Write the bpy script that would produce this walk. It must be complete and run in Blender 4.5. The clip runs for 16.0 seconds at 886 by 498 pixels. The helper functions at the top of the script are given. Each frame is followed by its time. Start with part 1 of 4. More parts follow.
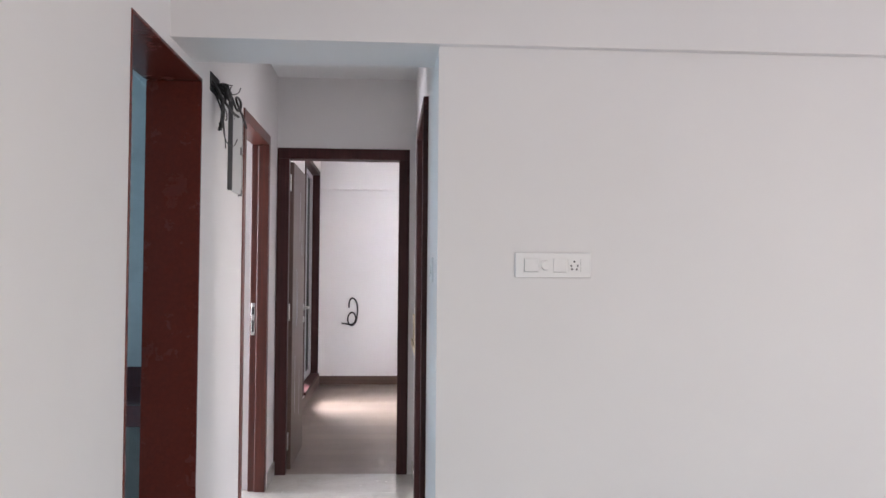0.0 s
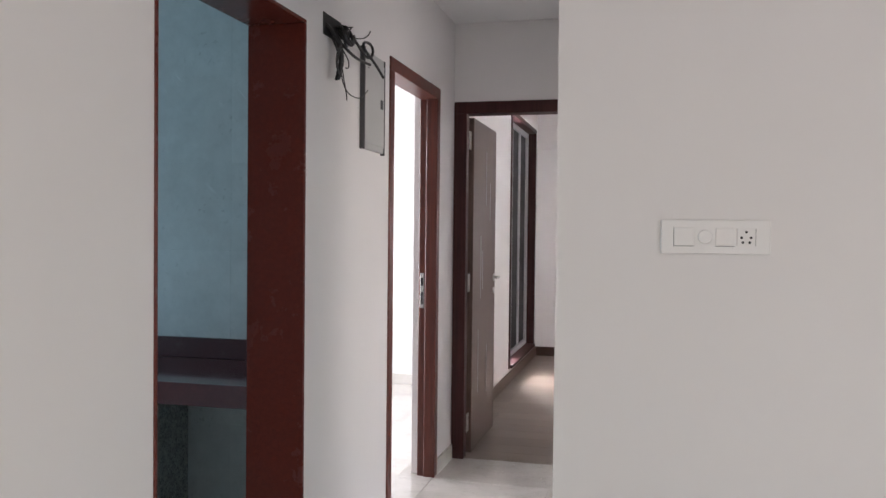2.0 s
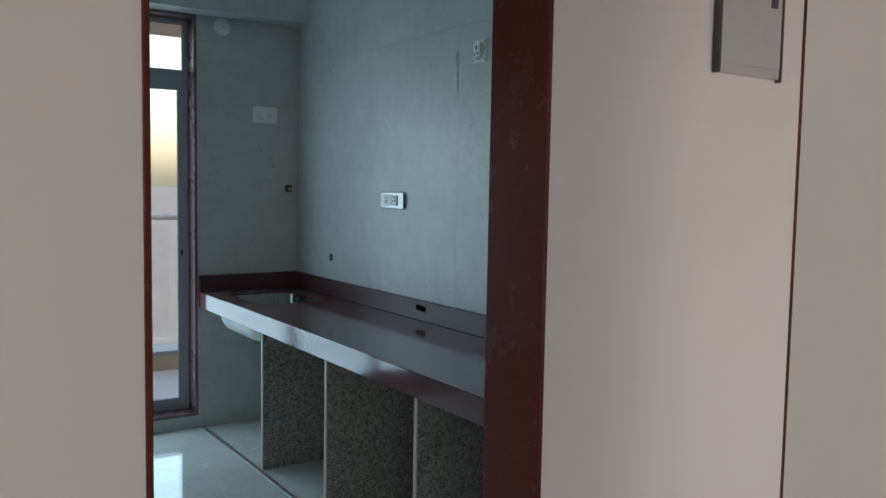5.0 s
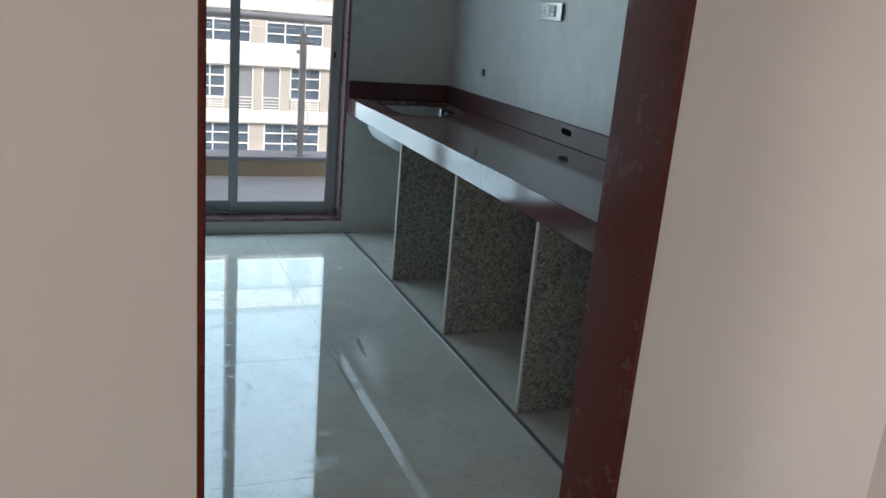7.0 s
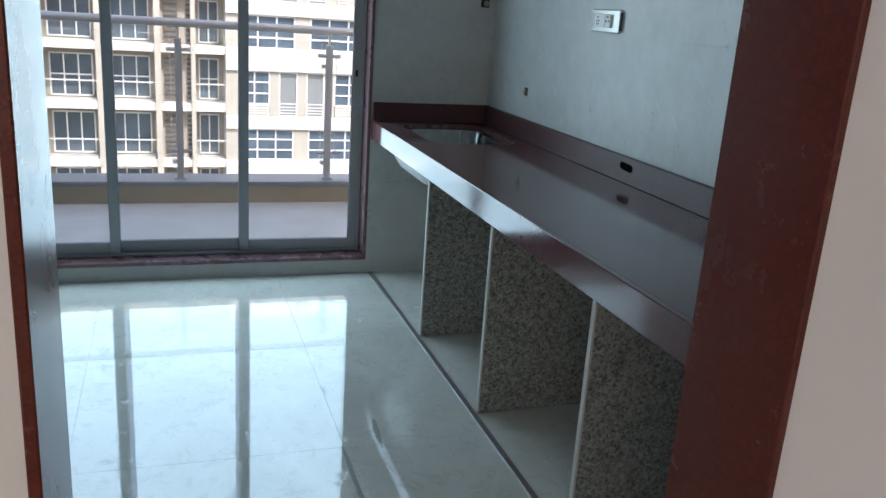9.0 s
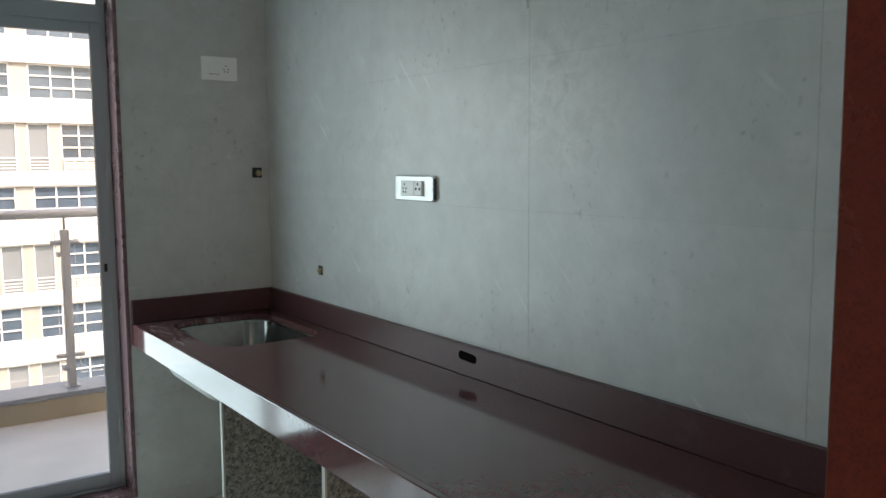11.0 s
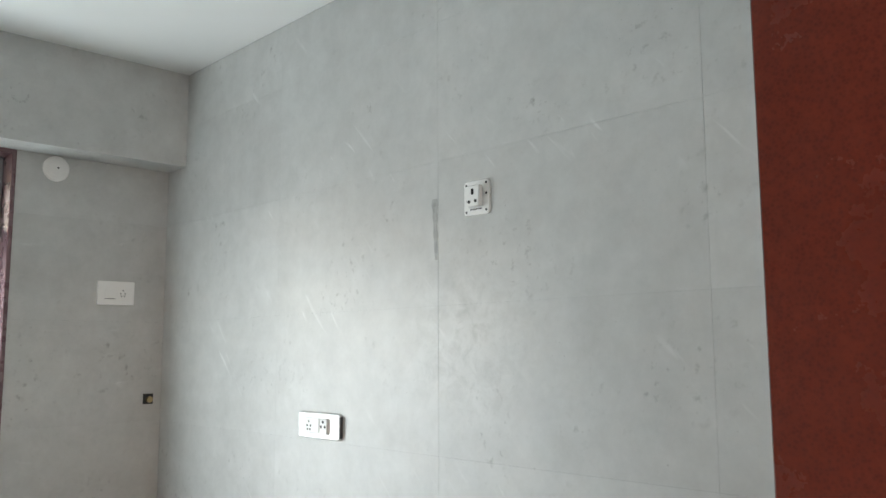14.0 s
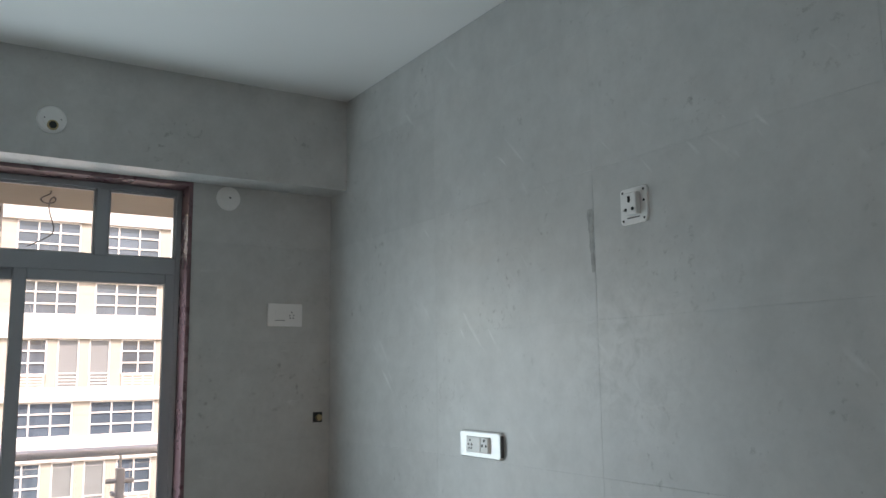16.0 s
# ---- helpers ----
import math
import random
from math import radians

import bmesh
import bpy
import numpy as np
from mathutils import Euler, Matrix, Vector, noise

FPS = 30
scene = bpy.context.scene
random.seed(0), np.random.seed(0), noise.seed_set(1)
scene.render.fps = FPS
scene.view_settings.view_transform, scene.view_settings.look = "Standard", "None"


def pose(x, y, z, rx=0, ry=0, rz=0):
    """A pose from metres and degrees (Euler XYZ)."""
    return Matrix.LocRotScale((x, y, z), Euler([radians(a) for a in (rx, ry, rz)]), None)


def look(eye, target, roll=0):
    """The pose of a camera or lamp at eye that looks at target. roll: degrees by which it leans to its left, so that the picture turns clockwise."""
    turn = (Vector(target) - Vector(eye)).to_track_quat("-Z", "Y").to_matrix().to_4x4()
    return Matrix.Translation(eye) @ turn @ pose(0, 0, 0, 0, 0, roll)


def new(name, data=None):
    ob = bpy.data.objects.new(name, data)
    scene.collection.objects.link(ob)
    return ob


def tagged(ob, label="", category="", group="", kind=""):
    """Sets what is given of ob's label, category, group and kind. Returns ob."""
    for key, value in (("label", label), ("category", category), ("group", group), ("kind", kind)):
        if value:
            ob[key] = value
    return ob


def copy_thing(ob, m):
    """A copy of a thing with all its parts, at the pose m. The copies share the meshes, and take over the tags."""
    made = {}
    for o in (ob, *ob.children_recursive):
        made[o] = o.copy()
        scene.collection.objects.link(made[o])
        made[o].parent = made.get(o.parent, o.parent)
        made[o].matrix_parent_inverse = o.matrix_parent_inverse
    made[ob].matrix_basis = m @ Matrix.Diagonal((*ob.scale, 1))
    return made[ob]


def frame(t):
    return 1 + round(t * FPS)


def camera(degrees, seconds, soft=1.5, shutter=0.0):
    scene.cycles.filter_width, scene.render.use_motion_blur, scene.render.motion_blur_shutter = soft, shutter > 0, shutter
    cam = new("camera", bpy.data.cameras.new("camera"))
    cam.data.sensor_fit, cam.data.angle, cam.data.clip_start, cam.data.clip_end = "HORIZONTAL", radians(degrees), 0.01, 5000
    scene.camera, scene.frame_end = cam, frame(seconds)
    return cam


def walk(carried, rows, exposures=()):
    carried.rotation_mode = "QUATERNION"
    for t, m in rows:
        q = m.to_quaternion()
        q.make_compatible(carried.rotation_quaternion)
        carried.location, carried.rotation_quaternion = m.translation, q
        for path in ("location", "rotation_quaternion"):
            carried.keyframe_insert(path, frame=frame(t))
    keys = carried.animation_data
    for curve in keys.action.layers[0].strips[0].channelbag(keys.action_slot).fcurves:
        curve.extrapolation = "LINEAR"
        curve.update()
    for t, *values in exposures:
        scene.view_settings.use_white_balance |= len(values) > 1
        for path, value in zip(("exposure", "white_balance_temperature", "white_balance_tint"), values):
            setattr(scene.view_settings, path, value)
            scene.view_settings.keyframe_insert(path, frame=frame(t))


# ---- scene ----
cam = camera(56.0, 16.0)
PATH = [
    (0, (1.082, 0.703, 1.347), (1.208, 2.699, 1.399), 0.5),
    (0.5, (1.08, 0.756, 1.375), (1.13, 2.756, 1.361), -0.1),
    (1, (1.216, 0.924, 1.377), (1.093, 2.92, 1.347), 0.2),
    (1.5, (1.382, 1.095, 1.396), (1.082, 3.072, 1.349), 0.5),
    (2, (1.494, 1.358, 1.378), (1.008, 3.298, 1.334), 0.6),
    (2.5, (1.589, 1.611, 1.405), (0.858, 3.472, 1.362), -0.1),
    (3, (1.752, 1.865, 1.409), (0.751, 3.596, 1.36), -0.3),
    (3.5, (1.834, 2.098, 1.407), (0.647, 3.706, 1.346), 0.1),
    (4, (1.802, 2.361, 1.391), (0.454, 3.837, 1.336), 1.3),
    (4.2, (1.79, 2.461, 1.406), (0.361, 3.859, 1.343), 1.2),
    (6.3, (1.777, 2.99, 1.379), (-0.017, 3.786, 0.995), 2.3),
    (6.5, (1.765, 2.992, 1.357), (-0.031, 3.765, 0.933), 3.0),
    (7, (1.681, 3.017, 1.303), (-0.098, 3.742, 0.747), 5.0),
    (7.5, (1.575, 3.028, 1.274), (-0.171, 3.738, 0.604), 6.4),
    (8, (1.462, 3.08, 1.262), (-0.287, 3.761, 0.572), 6.5),
    (8.2, (1.403, 3.129, 1.272), (-0.362, 3.79, 0.603), 6.1),
    (10.3, (0.653, 3.387, 1.414), (-1.146, 4.214, 1.13), 0.5),
    (10.5, (0.597, 3.399, 1.417), (-1.158, 4.322, 1.156), 0.3),
    (11, (0.492, 3.359, 1.409), (-1.132, 4.507, 1.2), -0.3),
    (11.5, (0.436, 3.331, 1.408), (-1.101, 4.596, 1.221), -0.0),
    (12, (0.419, 3.328, 1.406), (-1.07, 4.657, 1.275), 0.1),
    (12.5, (0.434, 3.306, 1.468), (-1.035, 4.663, 1.428), 0.1),
    (13, (0.464, 3.286, 1.508), (-0.991, 4.657, 1.577), 0.0),
    (13.5, (0.474, 3.283, 1.532), (-0.974, 4.652, 1.695), -0.1),
    (14, (0.475, 3.278, 1.554), (-0.97, 4.64, 1.798), -0.2),
    (14.5, (0.471, 3.281, 1.565), (-0.969, 4.631, 1.887), -0.1),
    (15, (0.469, 3.287, 1.565), (-1.005, 4.596, 1.901), -0.2),
    (15.5, (0.456, 3.321, 1.559), (-1.113, 4.521, 1.872), -0.5),
    (16, (0.451, 3.332, 1.549), (-1.228, 4.379, 1.84), -0.7),
]
EXPOSURES = [
    (0.0, 1.88, 5980, 17),
    (2.0, 1.6, 6200, 16),
    (4.0, 1.12, 6250, 16),
    (6.5, 1.05, 7000, 18),
    (7.2, 1.25, 6900, 21),
    (8.2, 1.45, 6700, 21),
    (10.5, 1.35, 7000, 18),
    (11.2, 1.9, 8300, 26),
    (12.5, 2.58, 8550, 32),
    (14.9, 2.7, 8700, 33),
    (16.0, 1.65, 7950, 30),
]
walk(cam, [(t, look(eye, target, roll)) for t, eye, target, roll in PATH], EXPOSURES)

# ---- world and lights ----
SUN_ELEVATION, SUN_AZIMUTH = 52.0, 75.0   # azimuth clockwise from +y: the sun stands behind the flat
world = bpy.data.worlds.new("sky")
scene.world = world
world.use_nodes = True
wn = world.node_tree.nodes
sky = wn.new("ShaderNodeTexSky")
sky.sky_type = "NISHITA"
sky.sun_disc = False
sky.air_density = 1.5
sky.dust_density = 2.0
sky.sun_elevation = radians(SUN_ELEVATION)
sky.sun_rotation = radians(SUN_AZIMUTH)
world.node_tree.links.new(sky.outputs[0], wn["Background"].inputs[0])
wn["Background"].inputs[1].default_value = 0.15

sun = new("sun", bpy.data.lights.new("sun", "SUN"))
sun.data.energy = 2.0
sun.data.angle = radians(0.5)
sun.data.color = (1.0, 0.97, 0.92)
sd = Vector((math.sin(radians(SUN_AZIMUTH)) * math.cos(radians(SUN_ELEVATION)),
             math.cos(radians(SUN_AZIMUTH)) * math.cos(radians(SUN_ELEVATION)), math.sin(radians(SUN_ELEVATION))))
sun.matrix_world = look(sd * 60, (0, 0, 0))


def window_light(name, eye, target, w, h, watts, color):
    """Area lamp in place of sky light at a window's opening, seen or assumed."""
    lamp = new(name, bpy.data.lights.new(name, "AREA"))
    lamp.data.shape = "RECTANGLE"
    lamp.data.size, lamp.data.size_y = w, h
    lamp.data.energy = watts
    lamp.data.color = color
    lamp.matrix_world = look(eye, target)
    return lamp


FAR, BACK = -2.862, 4.82            # kitchen window wall and counter wall
WARM, SKYBLUE = (1.0, 0.865, 0.775), (0.51, 0.845, 1.0)
# windows for these two are unseen; lamps added to light the living room
window_light("living_fill_light", (2.5, -3.3, 1.45), (2.0, 0, 1.3), 3.0, 2.1, 10.0, WARM)
window_light("living_side_fill_light", (4.6, 1.3, 1.4), (0, 1.3, 1.2), 2.2, 2.1, 7.6, (1.0, 0.915, 0.845))
# added lamp at an unseen window, brightens the passage through the open frame
window_light("passage_room_fill_light", (3.9, 4.75, 1.4), (0.9, 6.2, 1.9), 1.2, 1.8, 7.5, WARM)
window_light("side_room_window_light", (-2.95, 6.15, 1.3), (0.3, 5.6, 1.6), 2.0, 1.9, 48, (0.99, 0.95, 0.94))
window_light("bedroom_window_light", (-0.4, 9.6, 1.3), (2, 9.5, 1.0), 1.5, 2.2, 135, (1.0, 0.95, 0.925))
for y in (3.9, 3.325, 2.745):
    window_light("kitchen_window_light", (FAR - 0.085, y, 1.05), (1.0, y, 1.05), 0.5, 1.75, 3.4, SKYBLUE)


# ---- materials ----
def material(name):
    m = bpy.data.materials.new(name)
    m.use_nodes = True
    return m, m.node_tree.nodes, m.node_tree.links, m.node_tree.nodes["Principled BSDF"]


def texcoord(n, l, scale=(1, 1, 1), rot=(0, 0, 0), world_space=True):
    """Coordinates in metres: world place, or the object's own."""
    if world_space:
        c = n.new("ShaderNodeNewGeometry").outputs["Position"]
    else:
        c = n.new("ShaderNodeTexCoord").outputs["Object"]
    mp = n.new("ShaderNodeMapping")
    mp.inputs["Scale"].default_value = scale
    mp.inputs["Rotation"].default_value = rot
    l.new(c, mp.inputs["Vector"])
    return mp.outputs["Vector"]


def noise_tex(n, l, vec, scale, detail=4, rough=0.55, distortion=0.0):
    t = n.new("ShaderNodeTexNoise")
    t.inputs["Scale"].default_value = scale
    t.inputs["Detail"].default_value = detail
    t.inputs["Roughness"].default_value = rough
    t.inputs["Distortion"].default_value = distortion
    l.new(vec, t.inputs["Vector"])
    return t.outputs["Fac"]


def ramp(n, l, fac, stops):
    r = n.new("ShaderNodeValToRGB")
    e = r.color_ramp.elements
    while len(e) < len(stops):
        e.new(0.5)
    for el, (p, c) in zip(e, stops):
        el.position = p
        el.color = (*c, 1) if len(c) == 3 else c
    l.new(fac, r.inputs["Fac"])
    return r.outputs["Color"]


def mix(n, l, a, b, fac, mode="MIX"):
    m = n.new("ShaderNodeMix")
    m.data_type = "RGBA"
    m.blend_type = mode
    for sock, v in ((m.inputs[0], fac), (m.inputs[6], a), (m.inputs[7], b)):
        if isinstance(v, (int, float)):
            sock.default_value = v
        elif isinstance(v, tuple):
            sock.default_value = (*v, 1)
        else:
            l.new(v, sock)
    return m.outputs[2]


def bump(n, l, bsdf, height, strength, distance=0.002):
    b = n.new("ShaderNodeBump")
    b.inputs["Strength"].default_value = strength
    b.inputs["Distance"].default_value = distance
    l.new(height, b.inputs["Height"])
    l.new(b.outputs["Normal"], bsdf.inputs["Normal"])


def rough_range(n, l, bsdf, fac, lo, hi):
    m = n.new("ShaderNodeMapRange")
    m.inputs["To Min"].default_value = lo
    m.inputs["To Max"].default_value = hi
    l.new(fac, m.inputs["Value"])
    l.new(m.outputs[0], bsdf.inputs["Roughness"])


def mat_paint(name, color, rough=0.55, spread=0.05):
    m, n, l, p = material(name)
    v = texcoord(n, l)
    big = noise_tex(n, l, v, 1.3, 3)
    fine = noise_tex(n, l, v, 420, 3)
    dark = tuple(c * (1 - spread) for c in color)
    l.new(ramp(n, l, big, [(0.3, dark), (0.7, color)]), p.inputs["Base Color"])
    med = noise_tex(n, l, v, 9, 4)
    rough_range(n, l, p, med, rough - 0.06, rough + 0.08)
    bump(n, l, p, fine, 0.12, 0.001)
    return m


def mat_plain(name, color, rough=0.4, metal=0.0, grain=60.0, spread=0.08):
    m, n, l, p = material(name)
    v = texcoord(n, l)
    g = noise_tex(n, l, v, grain, 4)
    l.new(ramp(n, l, g, [(0.3, tuple(c * (1 - spread) for c in color)), (0.7, color)]), p.inputs["Base Color"])
    p.inputs["Metallic"].default_value = metal
    rough_range(n, l, p, g, max(0.02, rough - 0.05), rough + 0.06)
    return m


def mat_wall_tile():
    """Cement-grey satin porcelain with clouding, smudges and short pale veins."""
    m, n, l, p = material("grey_porcelain_tile")
    v = texcoord(n, l)
    big = noise_tex(n, l, v, 1.7, 5, 0.6)
    base = ramp(n, l, big, [(0.1, (0.42, 0.425, 0.415)), (0.9, (0.57, 0.575, 0.565))])
    cloud = noise_tex(n, l, v, 11, 7, 0.68)
    base = mix(n, l, base, ramp(n, l, cloud, [(0.05, (0.8, 0.8, 0.8)), (0.95, (1.2, 1.2, 1.2))]), 1.0, "MULTIPLY")
    info = n.new("ShaderNodeObjectInfo")
    tint = ramp(n, l, info.outputs["Random"], [(0, (0.96, 0.96, 0.96)), (1, (1.03, 1.03, 1.03))])
    base = mix(n, l, base, tint, 1.0, "MULTIPLY")
    # short pale veins that slant down across the tiles
    along = n.new("ShaderNodeMapping")
    along.inputs["Scale"].default_value = (3.0, 3.0, 26.0)
    l.new(texcoord(n, l, (1, 1, 1), (0, radians(-48), 0)), along.inputs["Vector"])
    veins = noise_tex(n, l, along.outputs["Vector"], 1.6, 2, 0.45, 0.6)
    where = noise_tex(n, l, v, 3.1, 2)
    vf = n.new("ShaderNodeMath")
    vf.operation = "MULTIPLY"
    l.new(ramp(n, l, veins, [(0.655, (0, 0, 0)), (0.74, (1, 1, 1))]), vf.inputs[0])
    l.new(ramp(n, l, where, [(0.5, (0, 0, 0)), (0.62, (0.6, 0.6, 0.6))]), vf.inputs[1])
    base = mix(n, l, base, (0.68, 0.69, 0.68), vf.outputs[0])
    # small dark smudges
    marks = noise_tex(n, l, v, 38, 5, 0.6)
    where = noise_tex(n, l, v, 4.0, 3)
    mf = n.new("ShaderNodeMath")
    mf.operation = "MULTIPLY"
    l.new(ramp(n, l, marks, [(0.58, (0, 0, 0)), (0.72, (1, 1, 1))]), mf.inputs[0])
    l.new(ramp(n, l, where, [(0.5, (0, 0, 0)), (0.66, (0.6, 0.6, 0.6))]), mf.inputs[1])
    base = mix(n, l, base, (0.2, 0.195, 0.185), mf.outputs[0])
    # scattered pin-point chips and specks
    specks = ramp(n, l, noise_tex(n, l, v, 95, 2, 0.5), [(0.7, (0, 0, 0)), (0.76, (0.36, 0.36, 0.36))])
    base = mix(n, l, base, (0.16, 0.155, 0.145), mix(n, l, specks, ramp(n, l, noise_tex(n, l, v, 5.5, 3), [(0.48, (0, 0, 0)), (0.6, (1, 1, 1))]), 1.0, "MULTIPLY"))
    # a rubbed, stained patch beside one joint
    dist = n.new("ShaderNodeVectorMath")
    dist.operation = "DISTANCE"
    dist.inputs[1].default_value = (-1.08, BACK, 1.58)
    l.new(v, dist.inputs[0])
    near = ramp(n, l, dist.outputs["Value"], [(0.05, (1, 1, 1)), (0.3, (0, 0, 0))])
    blots = ramp(n, l, noise_tex(n, l, v, 17, 6, 0.7, 0.5), [(0.45, (0, 0, 0)), (0.68, (0.45, 0.45, 0.45))])
    base = mix(n, l, base, (0.22, 0.22, 0.21), mix(n, l, near, blots, 1.0, "MULTIPLY"))
    l.new(base, p.inputs["Base Color"])
    med = noise_tex(n, l, v, 3.2, 3, 0.5)
    add = n.new("ShaderNodeMath")
    add.operation = "MULTIPLY_ADD"
    l.new(info.outputs["Random"], add.inputs[0])
    add.inputs[1].default_value = 0.5
    l.new(med, add.inputs[2])
    rough_range(n, l, p, add.outputs[0], 0.26, 0.37)
    p.inputs["IOR"].default_value = 1.52
    bump(n, l, p, noise_tex(n, l, v, 240, 3), 0.06, 0.0004)
    return m


def mat_red_granite(name="red_granite", color=(0.112, 0.039, 0.041), rough=0.02, dusty=0.15, grain=0.4, dust_at=None):
    m, n, l, p = material(name)
    v = texcoord(n, l)
    vor = n.new("ShaderNodeTexVoronoi")
    vor.inputs["Scale"].default_value = 240
    l.new(v, vor.inputs["Vector"])
    sp = ramp(n, l, vor.outputs["Distance"], [(0.1, tuple(c * (1 - 0.45 * grain) for c in color)), (0.6, color)])
    big = noise_tex(n, l, v, 55, 5, 0.7)
    base = mix(n, l, sp, tuple(c * (1 + 0.55 * grain) for c in color), ramp(n, l, big, [(0.45, (0, 0, 0)), (0.75, (0.7, 0.7, 0.7))]))
    dust = noise_tex(n, l, v, 6.5, 6, 0.7)
    base = mix(n, l, base, (0.32, 0.25, 0.23), ramp(n, l, dust, [(0.6, (0, 0, 0)), (0.85, (dusty, dusty, dusty))]))
    if dust_at:
        # pale stone dust wiped about one spot
        dist = n.new("ShaderNodeVectorMath")
        dist.operation = "DISTANCE"
        dist.inputs[1].default_value = dust_at
        l.new(v, dist.inputs[0])
        near = ramp(n, l, dist.outputs["Value"], [(0.12, (1, 1, 1)), (0.5, (0, 0, 0))])
        wipe = ramp(n, l, noise_tex(n, l, texcoord(n, l, (1.0, 3.0, 1.0), (0, 0, 0.6)), 14, 6, 0.7, 1.0), [(0.46, (0, 0, 0)), (0.7, (0.8, 0.8, 0.8))])
        base = mix(n, l, base, (0.4, 0.35, 0.36), mix(n, l, near, wipe, 1.0, "MULTIPLY"))
    l.new(base, p.inputs["Base Color"])
    rough_range(n, l, p, dust, rough, rough + 0.16)
    p.inputs["IOR"].default_value = 1.72
    return m


def mat_speckled_granite():
    m, n, l, p = material("speckled_granite")
    v = texcoord(n, l)
    vor = n.new("ShaderNodeTexVoronoi")
    vor.inputs["Scale"].default_value = 140
    l.new(v, vor.inputs["Vector"])
    cells = ramp(n, l, vor.outputs["Color"], [(0.12, (0.1, 0.105, 0.098)), (0.4, (0.23, 0.235, 0.22)), (0.72, (0.33, 0.33, 0.305)), (1.0, (0.42, 0.415, 0.38))])
    blot = noise_tex(n, l, v, 40, 5, 0.65)
    base = mix(n, l, cells, (0.015, 0.017, 0.016), ramp(n, l, blot, [(0.5, (0, 0, 0)), (0.66, (0.42, 0.42, 0.42))]))
    l.new(base, p.inputs["Base Color"])
    p.inputs["Roughness"].default_value = 0.3
    return m


def mat_marble():
    """Polished cream vitrified tile, cloudy, with dust and smears."""
    m, n, l, p = material("cream_marble_tile")
    v = texcoord(n, l)
    c = noise_tex(n, l, v, 2.4, 8, 0.62, 0.8)
    base = ramp(n, l, c, [(0.3, (0.57, 0.55, 0.5)), (0.55, (0.67, 0.65, 0.6)), (0.8, (0.73, 0.715, 0.675))])
    d = noise_tex(n, l, v, 13, 7, 0.72, 1.2)
    base = mix(n, l, base, (0.33, 0.295, 0.25), ramp(n, l, d, [(0.54, (0, 0, 0)), (0.72, (0.6, 0.6, 0.6))]))
    l.new(base, p.inputs["Base Color"])
    r = n.new("ShaderNodeMapRange")
    r.inputs["From Min"].default_value, r.inputs["From Max"].default_value = 0.55, 0.65
    r.inputs["To Min"].default_value, r.inputs["To Max"].default_value = 0.012, 0.3
    l.new(d, r.inputs["Value"])
    l.new(r.outputs[0], p.inputs["Roughness"])
    # thin dry wisps of dust that take the shine off
    w = noise_tex(n, l, texcoord(n, l, (1.0, 2.4, 1.0), (0, 0, 0.5)), 13, 5, 0.65, 2.2)
    shine = ramp(n, l, w, [(0.57, (0.5, 0.5, 0.5)), (0.64, (0.2, 0.2, 0.2))])
    l.new(shine, p.inputs["Specular IOR Level"])
    p.inputs["IOR"].default_value = 1.95
    return m


def mat_wood(name, dark, light, rough=0.4, axis=2, grain=1.0):
    m, n, l, p = material(name)
    sc = [55 * grain] * 3
    sc[axis] = 2.2
    v = texcoord(n, l, tuple(sc))
    g = noise_tex(n, l, v, 1.0, 5, 0.6, 0.7)
    big = noise_tex(n, l, texcoord(n, l), 3.0, 3)
    base = ramp(n, l, g, [(0.28, dark), (0.72, light)])
    info = n.new("ShaderNodeObjectInfo")
    tint = ramp(n, l, info.outputs["Random"], [(0, (0.86, 0.86, 0.86)), (1, (1.08, 1.07, 1.06))])
    base = mix(n, l, base, tint, 1.0, "MULTIPLY")
    base = mix(n, l, base, ramp(n, l, big, [(0.3, (0.85, 0.85, 0.85)), (0.7, (1, 1, 1))]), 1.0, "MULTIPLY")
    l.new(base, p.inputs["Base Color"])
    rough_range(n, l, p, g, rough, rough + 0.15)
    bump(n, l, p, g, 0.1, 0.001)
    return m


def mat_glass(name, tint=(1, 1, 1), rough=0.0):
    m, n, l, p = material(name)
    p.inputs["Base Color"].default_value = (*tint, 1)
    p.inputs["Transmission Weight"].default_value = 1.0
    p.inputs["Roughness"].default_value = rough
    p.inputs["IOR"].default_value = 1.45
    return m


M_WALL = mat_paint("cream_white_paint", (0.79, 0.775, 0.765), 0.5, 0.03)
M_WHITE = mat_paint("white_ceiling_paint", (0.8, 0.8, 0.79), 0.6, 0.03)
M_TILE = mat_wall_tile()
M_GROUT = mat_plain("grey_grout", (0.35, 0.355, 0.35), 0.7, 0.0, 7, 0.4)
M_FLOORGROUT = mat_plain("pale_grout", (0.5, 0.485, 0.44), 0.7)
M_GRANITE = mat_red_granite(dust_at=(-2.6, 4.29, 0.78))
M_JAMB = mat_red_granite("red_brown_polished_lining", (0.108, 0.0198, 0.0122), 0.18, 0.02, 0.6)
M_JAMB.node_tree.nodes["Principled BSDF"].inputs["IOR"].default_value = 1.33
M_GRANITE.node_tree.nodes["Principled BSDF"].inputs["IOR"].default_value = 1.58
M_FASCIA = mat_red_granite("polished_red_granite_edge")
M_UPSTAND = mat_red_granite("dull_red_granite", (0.08, 0.029, 0.031), 0.3, 0.25)
M_UPSTAND.node_tree.nodes["Principled BSDF"].inputs["IOR"].default_value = 1.42
M_SILL = mat_red_granite("mauve_granite", (0.16, 0.075, 0.085), 0.2)
M_PANEL = mat_speckled_granite()
M_RAWEDGE = mat_plain("raw_stone_edge", (0.55, 0.53, 0.5), 0.6)
M_MARBLE = mat_marble()
